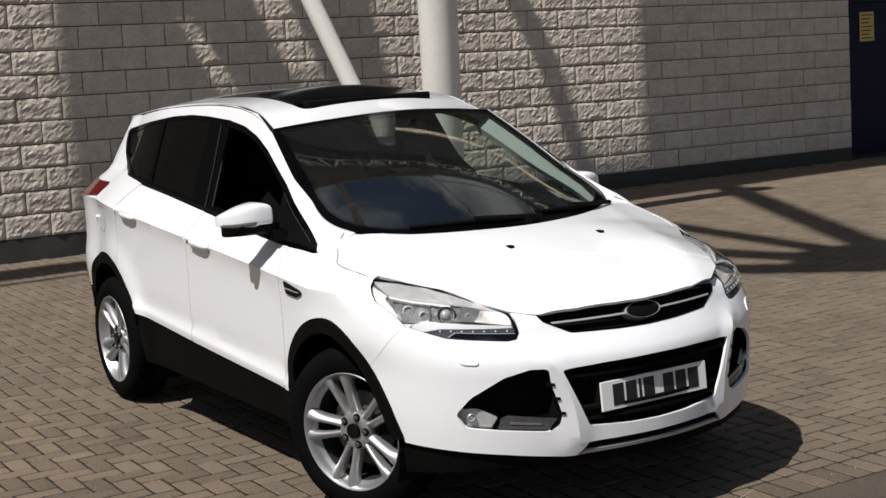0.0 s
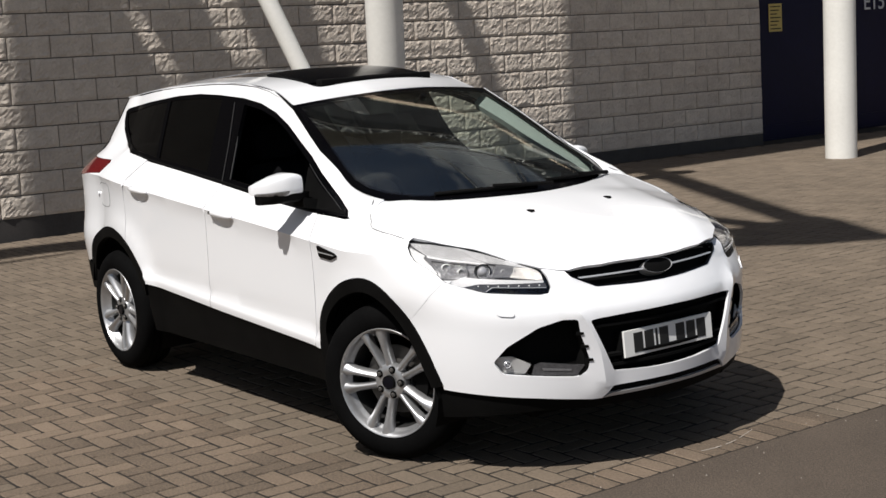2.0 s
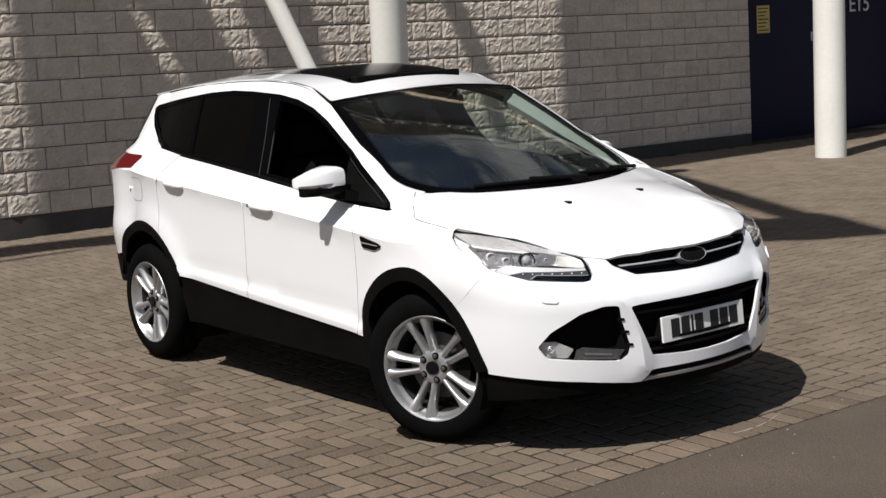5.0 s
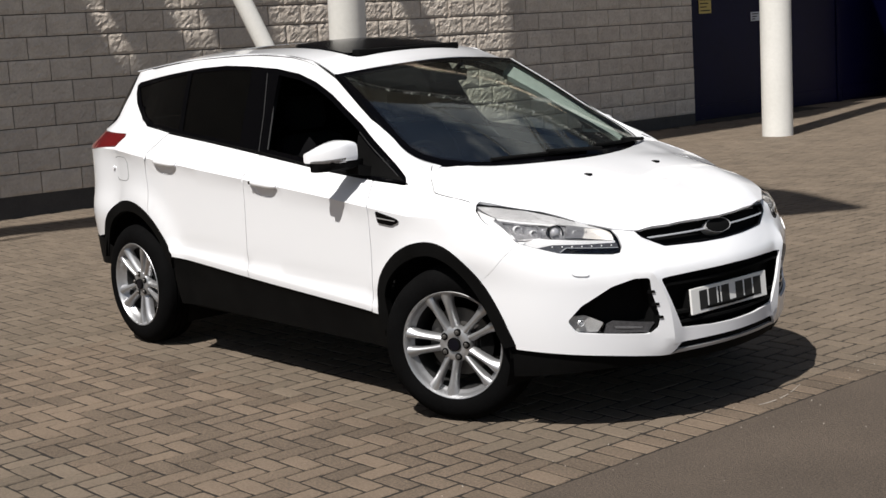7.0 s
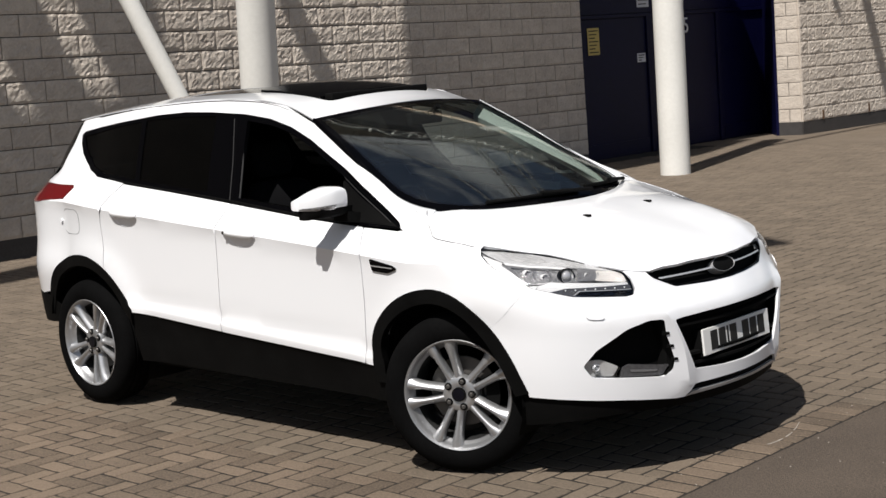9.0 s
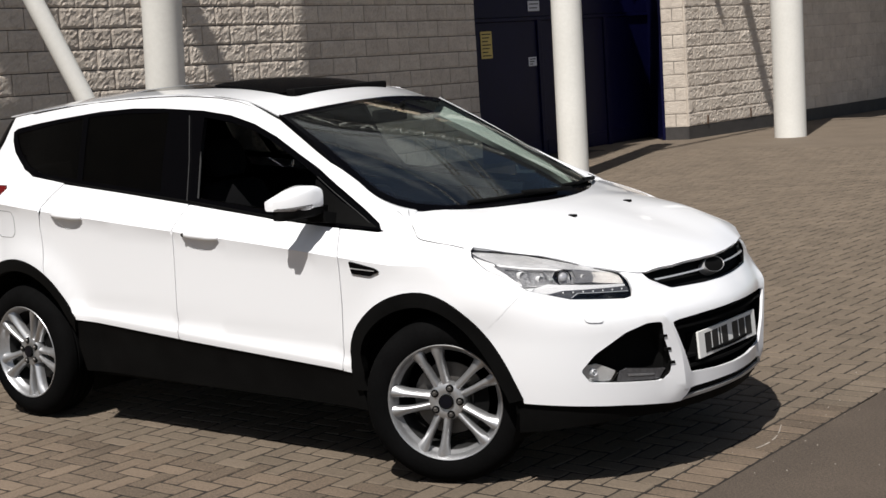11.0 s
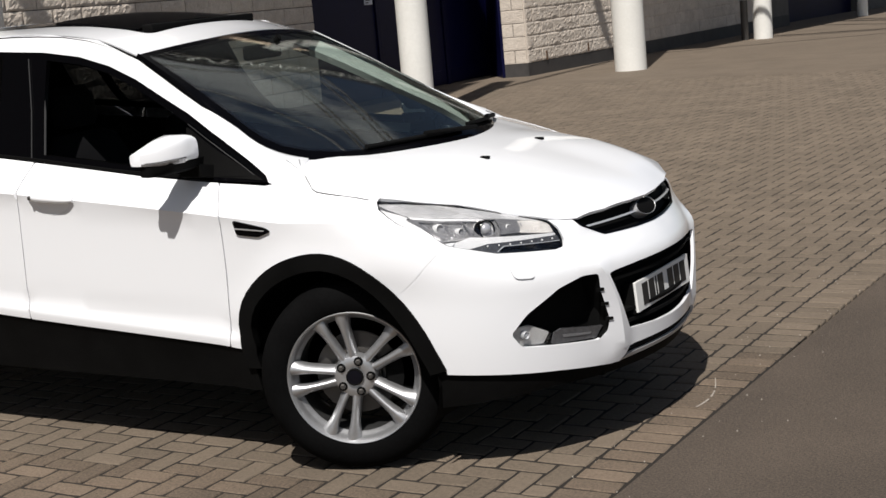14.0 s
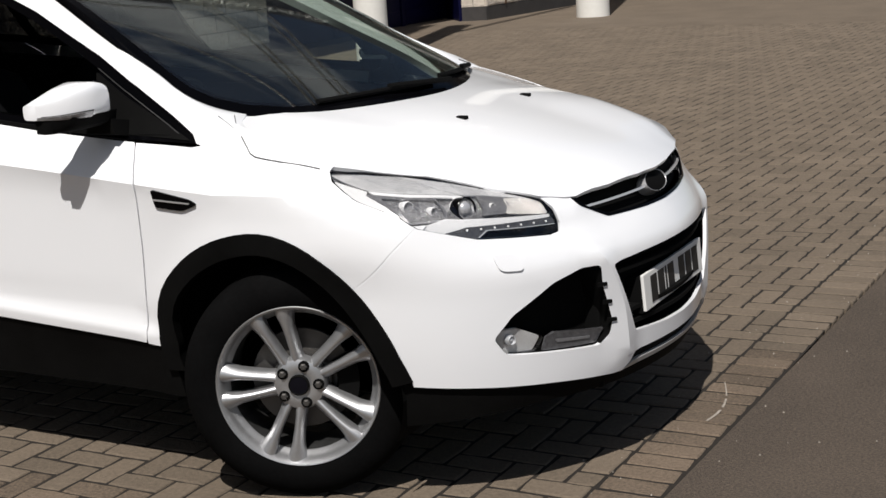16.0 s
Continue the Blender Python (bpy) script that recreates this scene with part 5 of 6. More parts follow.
# ground sheet to the horizon, asphalt road in front
EDGE = 0.955
bm = bmesh.new()
xs = [-400, -60, -12, EDGE]
ys = [-400, -60, -8, 0, 2, 20, 60, 400]
grid_v = [[bm.verts.new((x, y, ground_z(min(y, 60)) - 0.0045)) for x in xs] for y in ys]
for a, b in zip(grid_v, grid_v[1:]):
    for i in range(len(xs) - 1):
        bm.faces.new((a[i], a[i + 1], b[i + 1], b[i]))
tagged(link_mesh("ground", bm, SAND), "sandy bed of the paving", "ground", kind="structure")
bm = bmesh.new()
xs = [EDGE - 0.009, 3, 12, 60, 400]
grid_v = [[bm.verts.new((x + (0.02 * y if x < 2 and abs(y) < 30 else 0), y, ground_z(min(y, 60)) - 0.001)) for x in xs] for y in ys]
for a, b in zip(grid_v, grid_v[1:]):
    for i in range(len(xs) - 1):
        bm.faces.new((a[i], a[i + 1], b[i + 1], b[i]))
tagged(link_mesh("road", bm, ASPHALT), "worn grey asphalt road surface", "road", kind="structure")

# walls
def wall_core(name, a, b, depth, z0, z1, label):
    a, b = Vector(a), Vector(b)
    d = (b - a).normalized()
    n = Vector((d.y, -d.x))
    corners = [a, b, b - n * depth, a - n * depth]
    bm = bmesh.new()
    tube(bm, [[(p.x, p.y, z0) for p in corners], [(p.x, p.y, z1) for p in corners]])
    bmesh.ops.recalc_face_normals(bm, faces=bm.faces)
    return tagged(link_mesh(name, bm, MORTAR), label, "wall", kind="structure")


C0, C1 = Vector((-8.45, 17.0)), Vector((-7.55, 28.6))
JAMB = Vector((-8.84, 16.9))
wall_a = wall_core("wall_1", (WALL_X - 0.02, -14.0), (WALL_X - 0.02, WALL_END - 0.01), 0.4, -0.2, 8.6, "buff split-face concrete block wall on a dark plinth")
wall_b = wall_core("wall_2", C0 + Vector((-0.02, 0.01)), C1, 0.38, -0.25, 8.6, "buff split-face concrete block wall beyond the blue doors")
wall_c = wall_core("wall_3", (-7.3, 34.2), (-4.2, 60.0), 0.4, -0.4, 8.6, "block wall of the curving stand")

# columns
def column(name, foot, top, r, label, bands=()):
    bm = bmesh.new()
    foot, top = Vector(foot), Vector(top)
    rod(bm, foot, top, r, r, 40)
    ob = thing(name, label, "column", Matrix.Translation((foot.x, foot.y, ground_z(foot.y))), "white columns along the stand")
    shaft = part("shaft", bm, POLE_WHITE, ob, smooth=True)
    shaft.matrix_parent_inverse = ob.matrix_world.inverted()
    return ob


column("column", (-7.15, 4.07, -0.05), (-5.857, 3.393, 8.5), 0.185, "raking white painted round steel column")
column("column", (-6.79, 10.72, -0.08), (-6.79, 10.80, 8.5), 0.198, "white painted round steel column")
column("column", (-6.70, 17.25, -0.15), (-6.72, 17.30, 8.5), 0.262, "white painted round steel column")
brace = thing("brace", "slanting white painted tubular steel brace", "brace", Matrix.Translation((-6.49, 3.46, 0)))
bm = bmesh.new()
rod(bm, (-6.49, 3.46, -0.05), (-6.49 - 0.234 * 8.4, 3.46 - 0.33 * 8.4, 8.4), 0.085, 0.085, 24)
part("shaft", bm, POLE_WHITE, brace, smooth=True).matrix_parent_inverse = brace.matrix_world.inverted()

# doors in the recess
bm = bmesh.new()
box(bm, -9.75, -9.62, WALL_END + 0.0, 18.4, -0.3, 8.6)
tagged(link_mesh("wall_4", bm, DARK), "dark wall of the door recess", "wall", kind="structure")

# unseen dark wall above the block wall, added to darken the windscreen's reflection
bm = bmesh.new()
box(bm, -10.4, -9.9, -40.0, 60.0, 8.5, 24.0)
tagged(link_mesh("wall_5", bm, DARK_UPPER), "unseen dark upper wall added to darken the windscreen reflection", "wall", kind="structure")

# unseen canopy overhead, added and cut to shape so its shadows fall right
H, HB = 8.5, 14.0
canopy = thing("canopy", "unseen canopy added to cast the shade on wall and paving", "canopy", kind="structure")
SX, SY = SUN.x / SUN.z, SUN.y / SUN.z


def overhead(y, z):
    """The place in the canopy that lies between the sun and a place on the wall."""
    return WALL_X + SX * (H - z), y + SY * (H - z), H


def above(x, y):
    """The place in the canopy that lies between the sun and a place on the ground."""
    h = HB - ground_z(y)
    return x + SX * h, y + SY * h


def canopy_slab(ground, mat=CONCRETE, thick=0.12, lift=0.0):
    slab("canopy_slab", [above(x, y) for x, y in ground], HB + lift, HB + lift + thick, mat, parent=canopy)


bm = bmesh.new()
sheet(bm, [(1.02, 2.75), (9.2, 2.75), (9.2, -0.1), (1.10, -0.1)], overhead,
      [[(2.30, 2.20), (2.52, 2.20), (2.98, 1.42), (2.68, 1.42)], [(3.00, 2.70), (3.44, 2.70), (3.98, 1.50), (3.55, 1.50)],
       [(4.50, 2.70), (6.18, 2.70), (6.83, 1.45), (7.28, 0.2), (5.3, 0.2), (4.75, 1.40)], [(6.46, 2.70), (8.34, 2.70), (8.34, 0.2), (7.50, 0.2), (7.13, 1.40)]], 0.5, 0.12, out=(-8.5, 5, 3))
soffit = part("soffit", bm, CONCRETE, canopy)
# unseen translucent sheet, added to lift the shade near the doors
bm = bmesh.new()
sheet(bm, [(9.2, 2.75), (18.0, 2.75), (18.0, -0.1), (9.2, -0.1)], overhead, (), 0.5, 0.02, out=(-8.5, 5, 3))
part("roof_light", bm, FILL_SHEET, canopy)
for x0, x1, y0, y1, mat in ((0.0, SX * (H - 2.74), -4.4, 3.6, CONCRETE), (0.0, SX * (H - 2.74), 3.6, 13.0, CONCRETE)):
    slab("canopy_slab", [(WALL_X + x0, y0), (WALL_X + x1, y0), (WALL_X + x1, y1), (WALL_X + x0, y1)], H, H + 0.1, mat, parent=canopy)
# the strip that shades the foot of the wall and the ground before the doors
canopy_slab([(-9.18, 5.2), (-7.80, 6.4), (-8.0, 9.5), (-8.12, 12.2), (-8.19, 13.55), (-8.78, 15.5), (-9.0, 16.3), (-9.45, 15.2), (-9.62, 13.8), (-9.3, 12.0)], lift=0.02)
canopy_slab([(-8.64, -4.0), (-7.97, -4.0), (-7.99, 0.7), (-7.68, 1.4), (-7.78, 5.3), (-9.15, 5.3), (-8.42, 1.7), (-8.68, 0.5)], lift=0.04)
# over the far wall
slab("canopy_slab", [(-9.2, 16.7), (-5.5, 16.7), (-4.0, 34.0), (-9.2, 34.0)], H, H + 0.15, CONCRETE, parent=canopy)


def beam(a, b, w, lift=0.0, high=HB):
    """A tube in the canopy whose shadow runs between two places on the ground."""
    bm = bmesh.new()
    rod(bm, *[(x + SX * (high + lift - ground_z(y)), y + SY * (high + lift - ground_z(y)), high + lift) for x, y in (a, b)], w / 2, w / 2, 20)
    part("canopy_beam", bm, POLE_WHITE, canopy, smooth=True)


# unseen tubes, added only for the shadow lines on the ground
beam((-7.97, 8.53), (-3.25, 5.76), 0.34, 0.2)
beam((-6.1, 5.78), (-3.5, 5.42), 0.27, 0.1)
beam((-4.9, 4.52), (-3.3, 5.0), 0.36, 0.15)
beam((-7.70, -4.0), (-7.76, 0.9), 0.10, 0.3)
beam((-7.80, 13.6), (-8.14, 19.8), 0.12, 0.1)
beam((-7.80, 21.2), (-3.0, 23.95), 0.10, 0.0, 5.0)
beam((-7.9, 24.0), (-3.0, 24.75), 0.08, 0.2, 5.0)
beam((-7.5, 28.6), (-3.6, 25.9), 0.12, 0.1, 5.0)
canopy_slab([(-2.05, 5.42), (-2.4, 4.79), (-3.13, 4.10), (-3.9, 3.6), (-4.1, 3.75), (-3.46, 4.39), (-3.15, 4.68), (-3.22, 4.75), (-3.6, 5.3), (-3.52, 5.66), (-3.45, 6.15), (-3.06, 6.0)], POLE_WHITE, 0.1, -0.05)
# white roof steel high on the stand: a lattice girder under the roof's edge, and the tie rods of the roof
girder = thing("roof_girder", "white steel lattice girder under the roof edge", "girder", kind="structure")
for z in (18.6, 21.2):
    bm = bmesh.new()
    rod(bm, (-9.6, -12.0, z), (-9.6, 30.0, z), 0.09, 0.09, 10)
    part("chord", bm, POLE_WHITE, girder)
for k in range(42):
    bm = bmesh.new()
    y = -12.0 + k
    rod(bm, (-9.6, y, 18.6 if k % 2 else 21.2), (-9.6, y + 1.0, 21.2 if k % 2 else 18.6), 0.055, 0.055, 8)
    rod(bm, (-9.6, y, 18.6), (-9.6, y, 21.2), 0.04, 0.04, 8)
    part("web", bm, POLE_WHITE, girder)
for a, b in (((-9.6, 19.8), (2.2, 11.2)), ((-9.6, 20.5), (2.2, 11.9)), ((-9.6, 24.2), (2.6, 14.6)), ((-9.6, 25.4), (2.6, 15.6)), ((-9.6, 9.0), (4.5, 9.9))):
    tie = thing("roof_tie", "long white steel tie rod of the stand roof", "tie rod", Matrix.Translation((*a, 24.0)), "tie rods of the roof")
    bm = bmesh.new()
    rod(bm, (-10.0, a[1] + 0.2, 23.8), (*b, 25.5), 0.11, 0.11, 12)
    part("rod", bm, POLE_WHITE, tie, smooth=True).matrix_parent_inverse = tie.matrix_world.inverted()
B_DIR = (C1 - C0).normalized()


def wall_beam(a, b, w):
    """A tube in the canopy whose shadow runs between two places on the far wall, given along it and in height."""
    ends = []
    for u, z in (a, b):
        q = C0 + B_DIR * u
        ends.append((q.x + SX * (H + 0.3 - z), q.y + SY * (H + 0.3 - z), H + 0.3))
    bm = bmesh.new()
    rod(bm, *ends, w / 2, w / 2, 16)
    part("canopy_beam", bm, POLE_WHITE, canopy, smooth=True)


# unseen tubes, added only for the slanting shadows on the far wall
wall_beam((1.80, 2.9), (2.82, 0.2), 0.20)
wall_beam((0.85, 2.9), (1.20, 1.88), 0.13)

# ---- door recess ----
DOOR_X = -9.55


def text_mesh(name, words, size, m, mat, parent=None, depth=0.004):
    cu = bpy.data.curves.new(name, "FONT")
    cu.body, cu.size, cu.extrude, cu.align_x, cu.align_y = words, size, depth, "CENTER", "CENTER"
    tmp = new(name, cu)
    me = bpy.data.meshes.new_from_object(tmp.evaluated_get(bpy.context.evaluated_depsgraph_get()))
    bpy.data.objects.remove(tmp)
    bpy.data.curves.remove(cu)
    me.materials.append(mat)
    ob = new(name, me)
    ob.matrix_world = m
    if parent is not None:
        ob.parent = parent
        ob.matrix_parent_inverse = parent.matrix_world.inverted()
    return ob


def blue_door(y0, y1, z1, label):
    z0 = ground_z(14) - 0.02
    ob = thing("door", label, "door", Matrix.Translation((DOOR_X, (y0 + y1) / 2, z0)), "blue doors of the stand")
    def add(name, bm, mat, text="", smooth=False):
        o = part(name, bm, mat, ob, text, smooth)
        o.matrix_parent_inverse = ob.matrix_world.inverted()
        return o
    bm = bmesh.new()
    box(bm, DOOR_X - 0.05, DOOR_X, y0 + 0.06, y1 - 0.06, z0 + 0.015, z1 - 0.06, 0.006)
    add("leaf", bm, NAVY)
    for a, b, c, d in ((y0, y0 + 0.055, z0, z1), (y1 - 0.055, y1, z0, z1), (y0 + 0.055, y1 - 0.055, z1 - 0.055, z1)):
        bm = bmesh.new()
        box(bm, DOOR_X - 0.06, DOOR_X + 0.03, a, b, c, d, 0.004)
        add("door_frame", bm, NAVY)
    bm = bmesh.new()
    box(bm, DOOR_X, DOOR_X + 0.012, y0 + 0.10, y1 - 0.10, z0 + 0.05, z0 + 0.25, 0.003)
    add("kick_plate", bm, NAVY)
    return ob


bm = bmesh.new()
box(bm, DOOR_X - 0.055, DOOR_X - 0.0, 12.0, 18.3, 2.14, 8.6)
fascia = tagged(link_mesh("fascia", bm, NAVY), "navy steel fascia above the doors", "fascia", kind="structure")
blue_door(12.06, 14.18, 2.13, "navy blue steel door with a small white notice")
blue_door(14.18, 16.2, 2.13, "navy blue steel double door leaf under the gate letters")
blue_door(16.2, 18.25, 2.13, "navy blue steel double door leaf under the gate letters")
# splayed blue jamb between the doors and the far wall
bm = bmesh.new()
a_, b_ = Vector((-9.55, 17.76)), JAMB
n_ = Vector(((b_ - a_).y, -(b_ - a_).x)).normalized() * -0.05
tube(bm, [[(*a_, z), (*b_, z), (*(b_ - n_), z), (*(a_ - n_), z)] for z in (-0.3, 8.6)])
bmesh.ops.recalc_face_normals(bm, faces=bm.faces)
tagged(link_mesh("door_jamb", bm, NAVY), "glossy navy steel jamb beside the doors", "jamb", kind="structure")
# the next recess with blue doors, far along the stand
bm = bmesh.new()
tube(bm, [[(-8.2, 28.7, z), (-7.6, 34.4, z), (-7.9, 34.4, z), (-8.5, 28.7, z)] for z in (-0.4, 8.6)])
bmesh.ops.recalc_face_normals(bm, faces=bm.faces)
tagged(link_mesh("door_far", bm, NAVY), "navy blue steel doors in the far recess", "door", kind="structure")
FACE = Matrix.Rotation(radians(90), 4, "Z") @ Matrix.Rotation(radians(90), 4, "X")


def notice(name, y0, y1, z0, z1, mat, label):
    bm = bmesh.new()
    box(bm, DOOR_X + 0.002, DOOR_X + 0.010, y0, y1, z0, z1, 0.002)
    return tagged(link_mesh(name, bm, mat), label, "sign")


for y0, y1, z0, z1, mat, label, rows in ((12.60, 12.89, 1.53, 1.94, SIGN_YELLOW, "faded yellow notice with unreadable lines on the blue door", 7),
                                         (13.86, 14.08, 1.36, 1.50, LETTER, "small white notice on the blue door", 3), (13.92, 14.24, 2.22, 2.38, LETTER, "white notice board above the blue door", 2)):
    board = notice("notice", y0, y1, z0, z1, mat, label)
    for k in range(rows):
        bm = bmesh.new()
        z = z1 - (k + 0.8) * (z1 - z0) / (rows + 0.6)
        box(bm, DOOR_X + 0.0102, DOOR_X + 0.0115, y0 + 0.03, y1 - 0.03 - 0.04 * (k % 3), z - 0.008, z + 0.008)
        part("bar", bm, DASH, board)
tagged(text_mesh("gate_letters", "E15", 0.36, Matrix.Translation((DOOR_X + 0.014, 15.07, 1.88)) @ FACE, LETTER), "pale gate letters E15 on the blue door", "sign")
tagged(text_mesh("fascia_word", "STADIUM", 0.27, Matrix.Translation((DOOR_X + 0.014, 12.83, 2.585)) @ FACE, LETTER), "pale word STADIUM on the navy fascia", "sign")
tagged(text_mesh("gate_number", "39", 1.35, Matrix.Translation((DOOR_X + 0.014, 16.95, 2.78)) @ FACE, LETTER), "large pale number 39 over the doors", "sign")

# ---- split-face blocks ----
def block_mesh(seed, length, high=0.215, rough=0.017):
    """A split-faced block: origin at its lower back corner, length along x, face towards -y."""
    rng = random.Random(seed)
    nx, nz = max(4, round(length / 0.029)), 8
    at = Vector((rng.uniform(-90, 90), rng.uniform(-90, 90), 0))
    rows = []
    for j in range(nz + 1):
        row = []
        for i in range(nx + 1):
            x, z = length * i / nx, high * j / nz
            rim = min(x, length - x, z, high - z)
            # broad breaks and sharp chips, falling back to the arris at the edges
            p = at + Vector((x, 0, z))
            crag = 0.5 + 0.5 * noise.noise(p * 11) + 0.55 * abs(noise.noise(p * 26)) + 0.3 * noise.noise(p * 55)
            proud = rough * crag * min(1.0, 0.25 + rim / 0.03) + rng.uniform(0, 0.003)
            inner = i not in (0, nx) and j not in (0, nz)
            row.append((x + (rng.uniform(-0.008, 0.008) if inner else 0), -(0.008 + max(0.0, proud)), z + (rng.uniform(-0.008, 0.008) if inner else 0)))
        rows.append(row)
    verts = [p for row in rows for p in row]
    faces = []
    w = nx + 1
    for j in range(nz):
        for i in range(nx):
            a = j * w + i
            faces.append((a, a + 1, a + w + 1, a + w))
    ring = [i for i in range(w)] + [j * w + nx for j in range(1, nz + 1)] + [nz * w + i for i in range(nx - 1, -1, -1)] + [j * w for j in range(nz - 1, 0, -1)]
    k = len(verts)
    verts += [(verts[i][0], 0.03, verts[i][2]) for i in ring]
    for n in range(len(ring)):
        m = (n + 1) % len(ring)
        faces.append((ring[n], k + n, k + m, ring[m]))
    me = bpy.data.meshes.new("block")
    me.from_pydata(verts, [], faces)
    me.materials.append(BLOCK)
    return me


BLOCKS = {length: [block_mesh(17 * n + round(1000 * length), length) for n in range(7)] for length in (0.44, 0.215)}


def lay_blocks(wall, origin, along, first, last, base, courses, drop, anchor, tight=1.0):
    """Courses of blocks on a wall: first and last along it, joints counted from anchor."""
    rng = random.Random(5)
    along = Vector(along).normalized()
    turn = math.atan2(along.y, along.x)
    for c in range(courses):
        u = anchor - (0.225 if c % 2 else 0.0)
        row = []
        if c % 2 and u < anchor:
            row.append((u + 0.005, 0.215))
        while u > first:
            u -= 0.45
            row.append((u + 0.005, 0.44))
        for u0, length in row:
            if u0 < first - 0.01 and u0 + length > first + 0.1:
                u0, length = u0 + 0.225, 0.215
            if u0 < first - 0.01 or u0 + length > last + 0.01:
                continue
            p = Vector(origin) + along * u0
            ob = new("block", rng.choice(BLOCKS[length]))
            z = base(u0) + 0.225 * c + 0.005
            ob.matrix_world = Matrix.Translation((p.x, p.y, z)) @ Matrix.Rotation(turn, 4, "Z") @ Matrix.Rotation(math.atan(drop), 4, "Y") @ Matrix.Translation((0, rng.uniform(-0.003, 0.003), 0)) @ Matrix.Diagonal((1 + (tight - 1) / 2, 1, tight, 1))
            ob.parent = wall


lay_blocks(wall_a, (WALL_X, 0), (0, 1), -0.9, WALL_END, building_z, 11, -TILT, WALL_END)
B_BASE = 0.12
lay_blocks(wall_b, C0, B_DIR, 0.0, 9.9, lambda u: B_BASE - 0.004 * u, 10, 0.004, 9.9, 1.036)
# the end of the far wall: a short return of plain blocks beside the blue jamb
J_DIR = (C0 - JAMB).normalized()
wall_end = wall_core("wall_6", JAMB + Vector((-0.01, 0.01)), C0 + Vector((-0.012, 0.02)), 0.25, -0.25, 8.6, "end of the buff block wall beside the blue jamb")
for c in range(11):
    ob = new("block", BLOCKS[0.44 if c % 2 else 0.215][c % 7])
    cut_ = (0.385 / 0.44) if c % 2 else 0.86
    ob.matrix_world = Matrix.Translation((JAMB.x, JAMB.y, B_BASE + 0.225 * c + 0.005)) @ Matrix.Rotation(math.atan2(J_DIR.y, J_DIR.x), 4, "Z") @ Matrix.Diagonal((cut_, 0.35, 1, 1))
    ob.parent = wall_end
    if c % 2 == 0:
        ob = new("block", BLOCKS[0.215][(c + 3) % 7])
        ob.matrix_world = Matrix.Translation((JAMB.x + J_DIR.x * 0.195, JAMB.y + J_DIR.y * 0.195, B_BASE + 0.225 * c + 0.005)) @ Matrix.Rotation(math.atan2(J_DIR.y, J_DIR.x), 4, "Z") @ Matrix.Diagonal((0.88, 0.35, 1, 1))
        ob.parent = wall_end
# plinths of dark engineering brick
def plinth(name, a, b, za, zb, deep=0.0):
    a, b = Vector(a), Vector(b)
    d = (b - a).normalized()
    n = Vector((d.y, -d.x)) * 0.012
    bm = bmesh.new()
    tube(bm, [[(a + n).to_3d() + Vector((0, 0, -0.25)), (b + n).to_3d() + Vector((0, 0, -0.3)), (b - n * 8).to_3d() + Vector((0, 0, -0.3)), (a - n * 8).to_3d() + Vector((0, 0, -0.25))],
              [(a + n).to_3d() + Vector((0, 0, za)), (b + n).to_3d() + Vector((0, 0, zb)), (b - n * 8).to_3d() + Vector((0, 0, zb)), (a - n * 8).to_3d() + Vector((0, 0, za))]])
    bmesh.ops.recalc_face_normals(bm, faces=bm.faces)
    tagged(link_mesh(name, bm, PLINTH), "dark brick plinth along the wall", "plinth", kind="structure")


plinth("baseboard", (WALL_X, -14), (WALL_X, WALL_END), building_z(-14), building_z(WALL_END))
plinth("baseboard", C0, C1, B_BASE, B_BASE - 0.03)
plinth("baseboard", JAMB, C0, B_BASE, B_BASE)

# far column with a domed bollard
column("column", (-6.67, 24.0, -0.2), (-6.67, 24.1, 8.5), 0.19, "white painted round steel column")
column("column", (-6.50, 31.1, -0.25), (-6.50, 31.2, 8.5), 0.13, "slim white painted round steel column")
bollard = thing("bollard", "grey steel bollard with a domed cap beside the far column", "bollard", Matrix.Translation((-7.0, 23.85, ground_z(23.85))))
bm = bmesh.new()
lathe(bm, [(0.075, -0.05), (0.075, 0.80)], (0, 0, 0), (0, 0, 1), 24)
part("post", bm, STEEL, bollard, smooth=True)
bm = bmesh.new()
lathe(bm, [(0.066, 0.80), (0.10, 0.805), (0.10, 0.83), (0.07, 0.835), (0.07, 0.85), (0.10, 0.855), (0.098, 0.88), (0.08, 0.92), (0.05, 0.945), (0.0, 0.955)], (0, 0, 0), (0, 0, 1), 24)
part("cap", bm, SATIN, bollard, "pale domed cap", True)

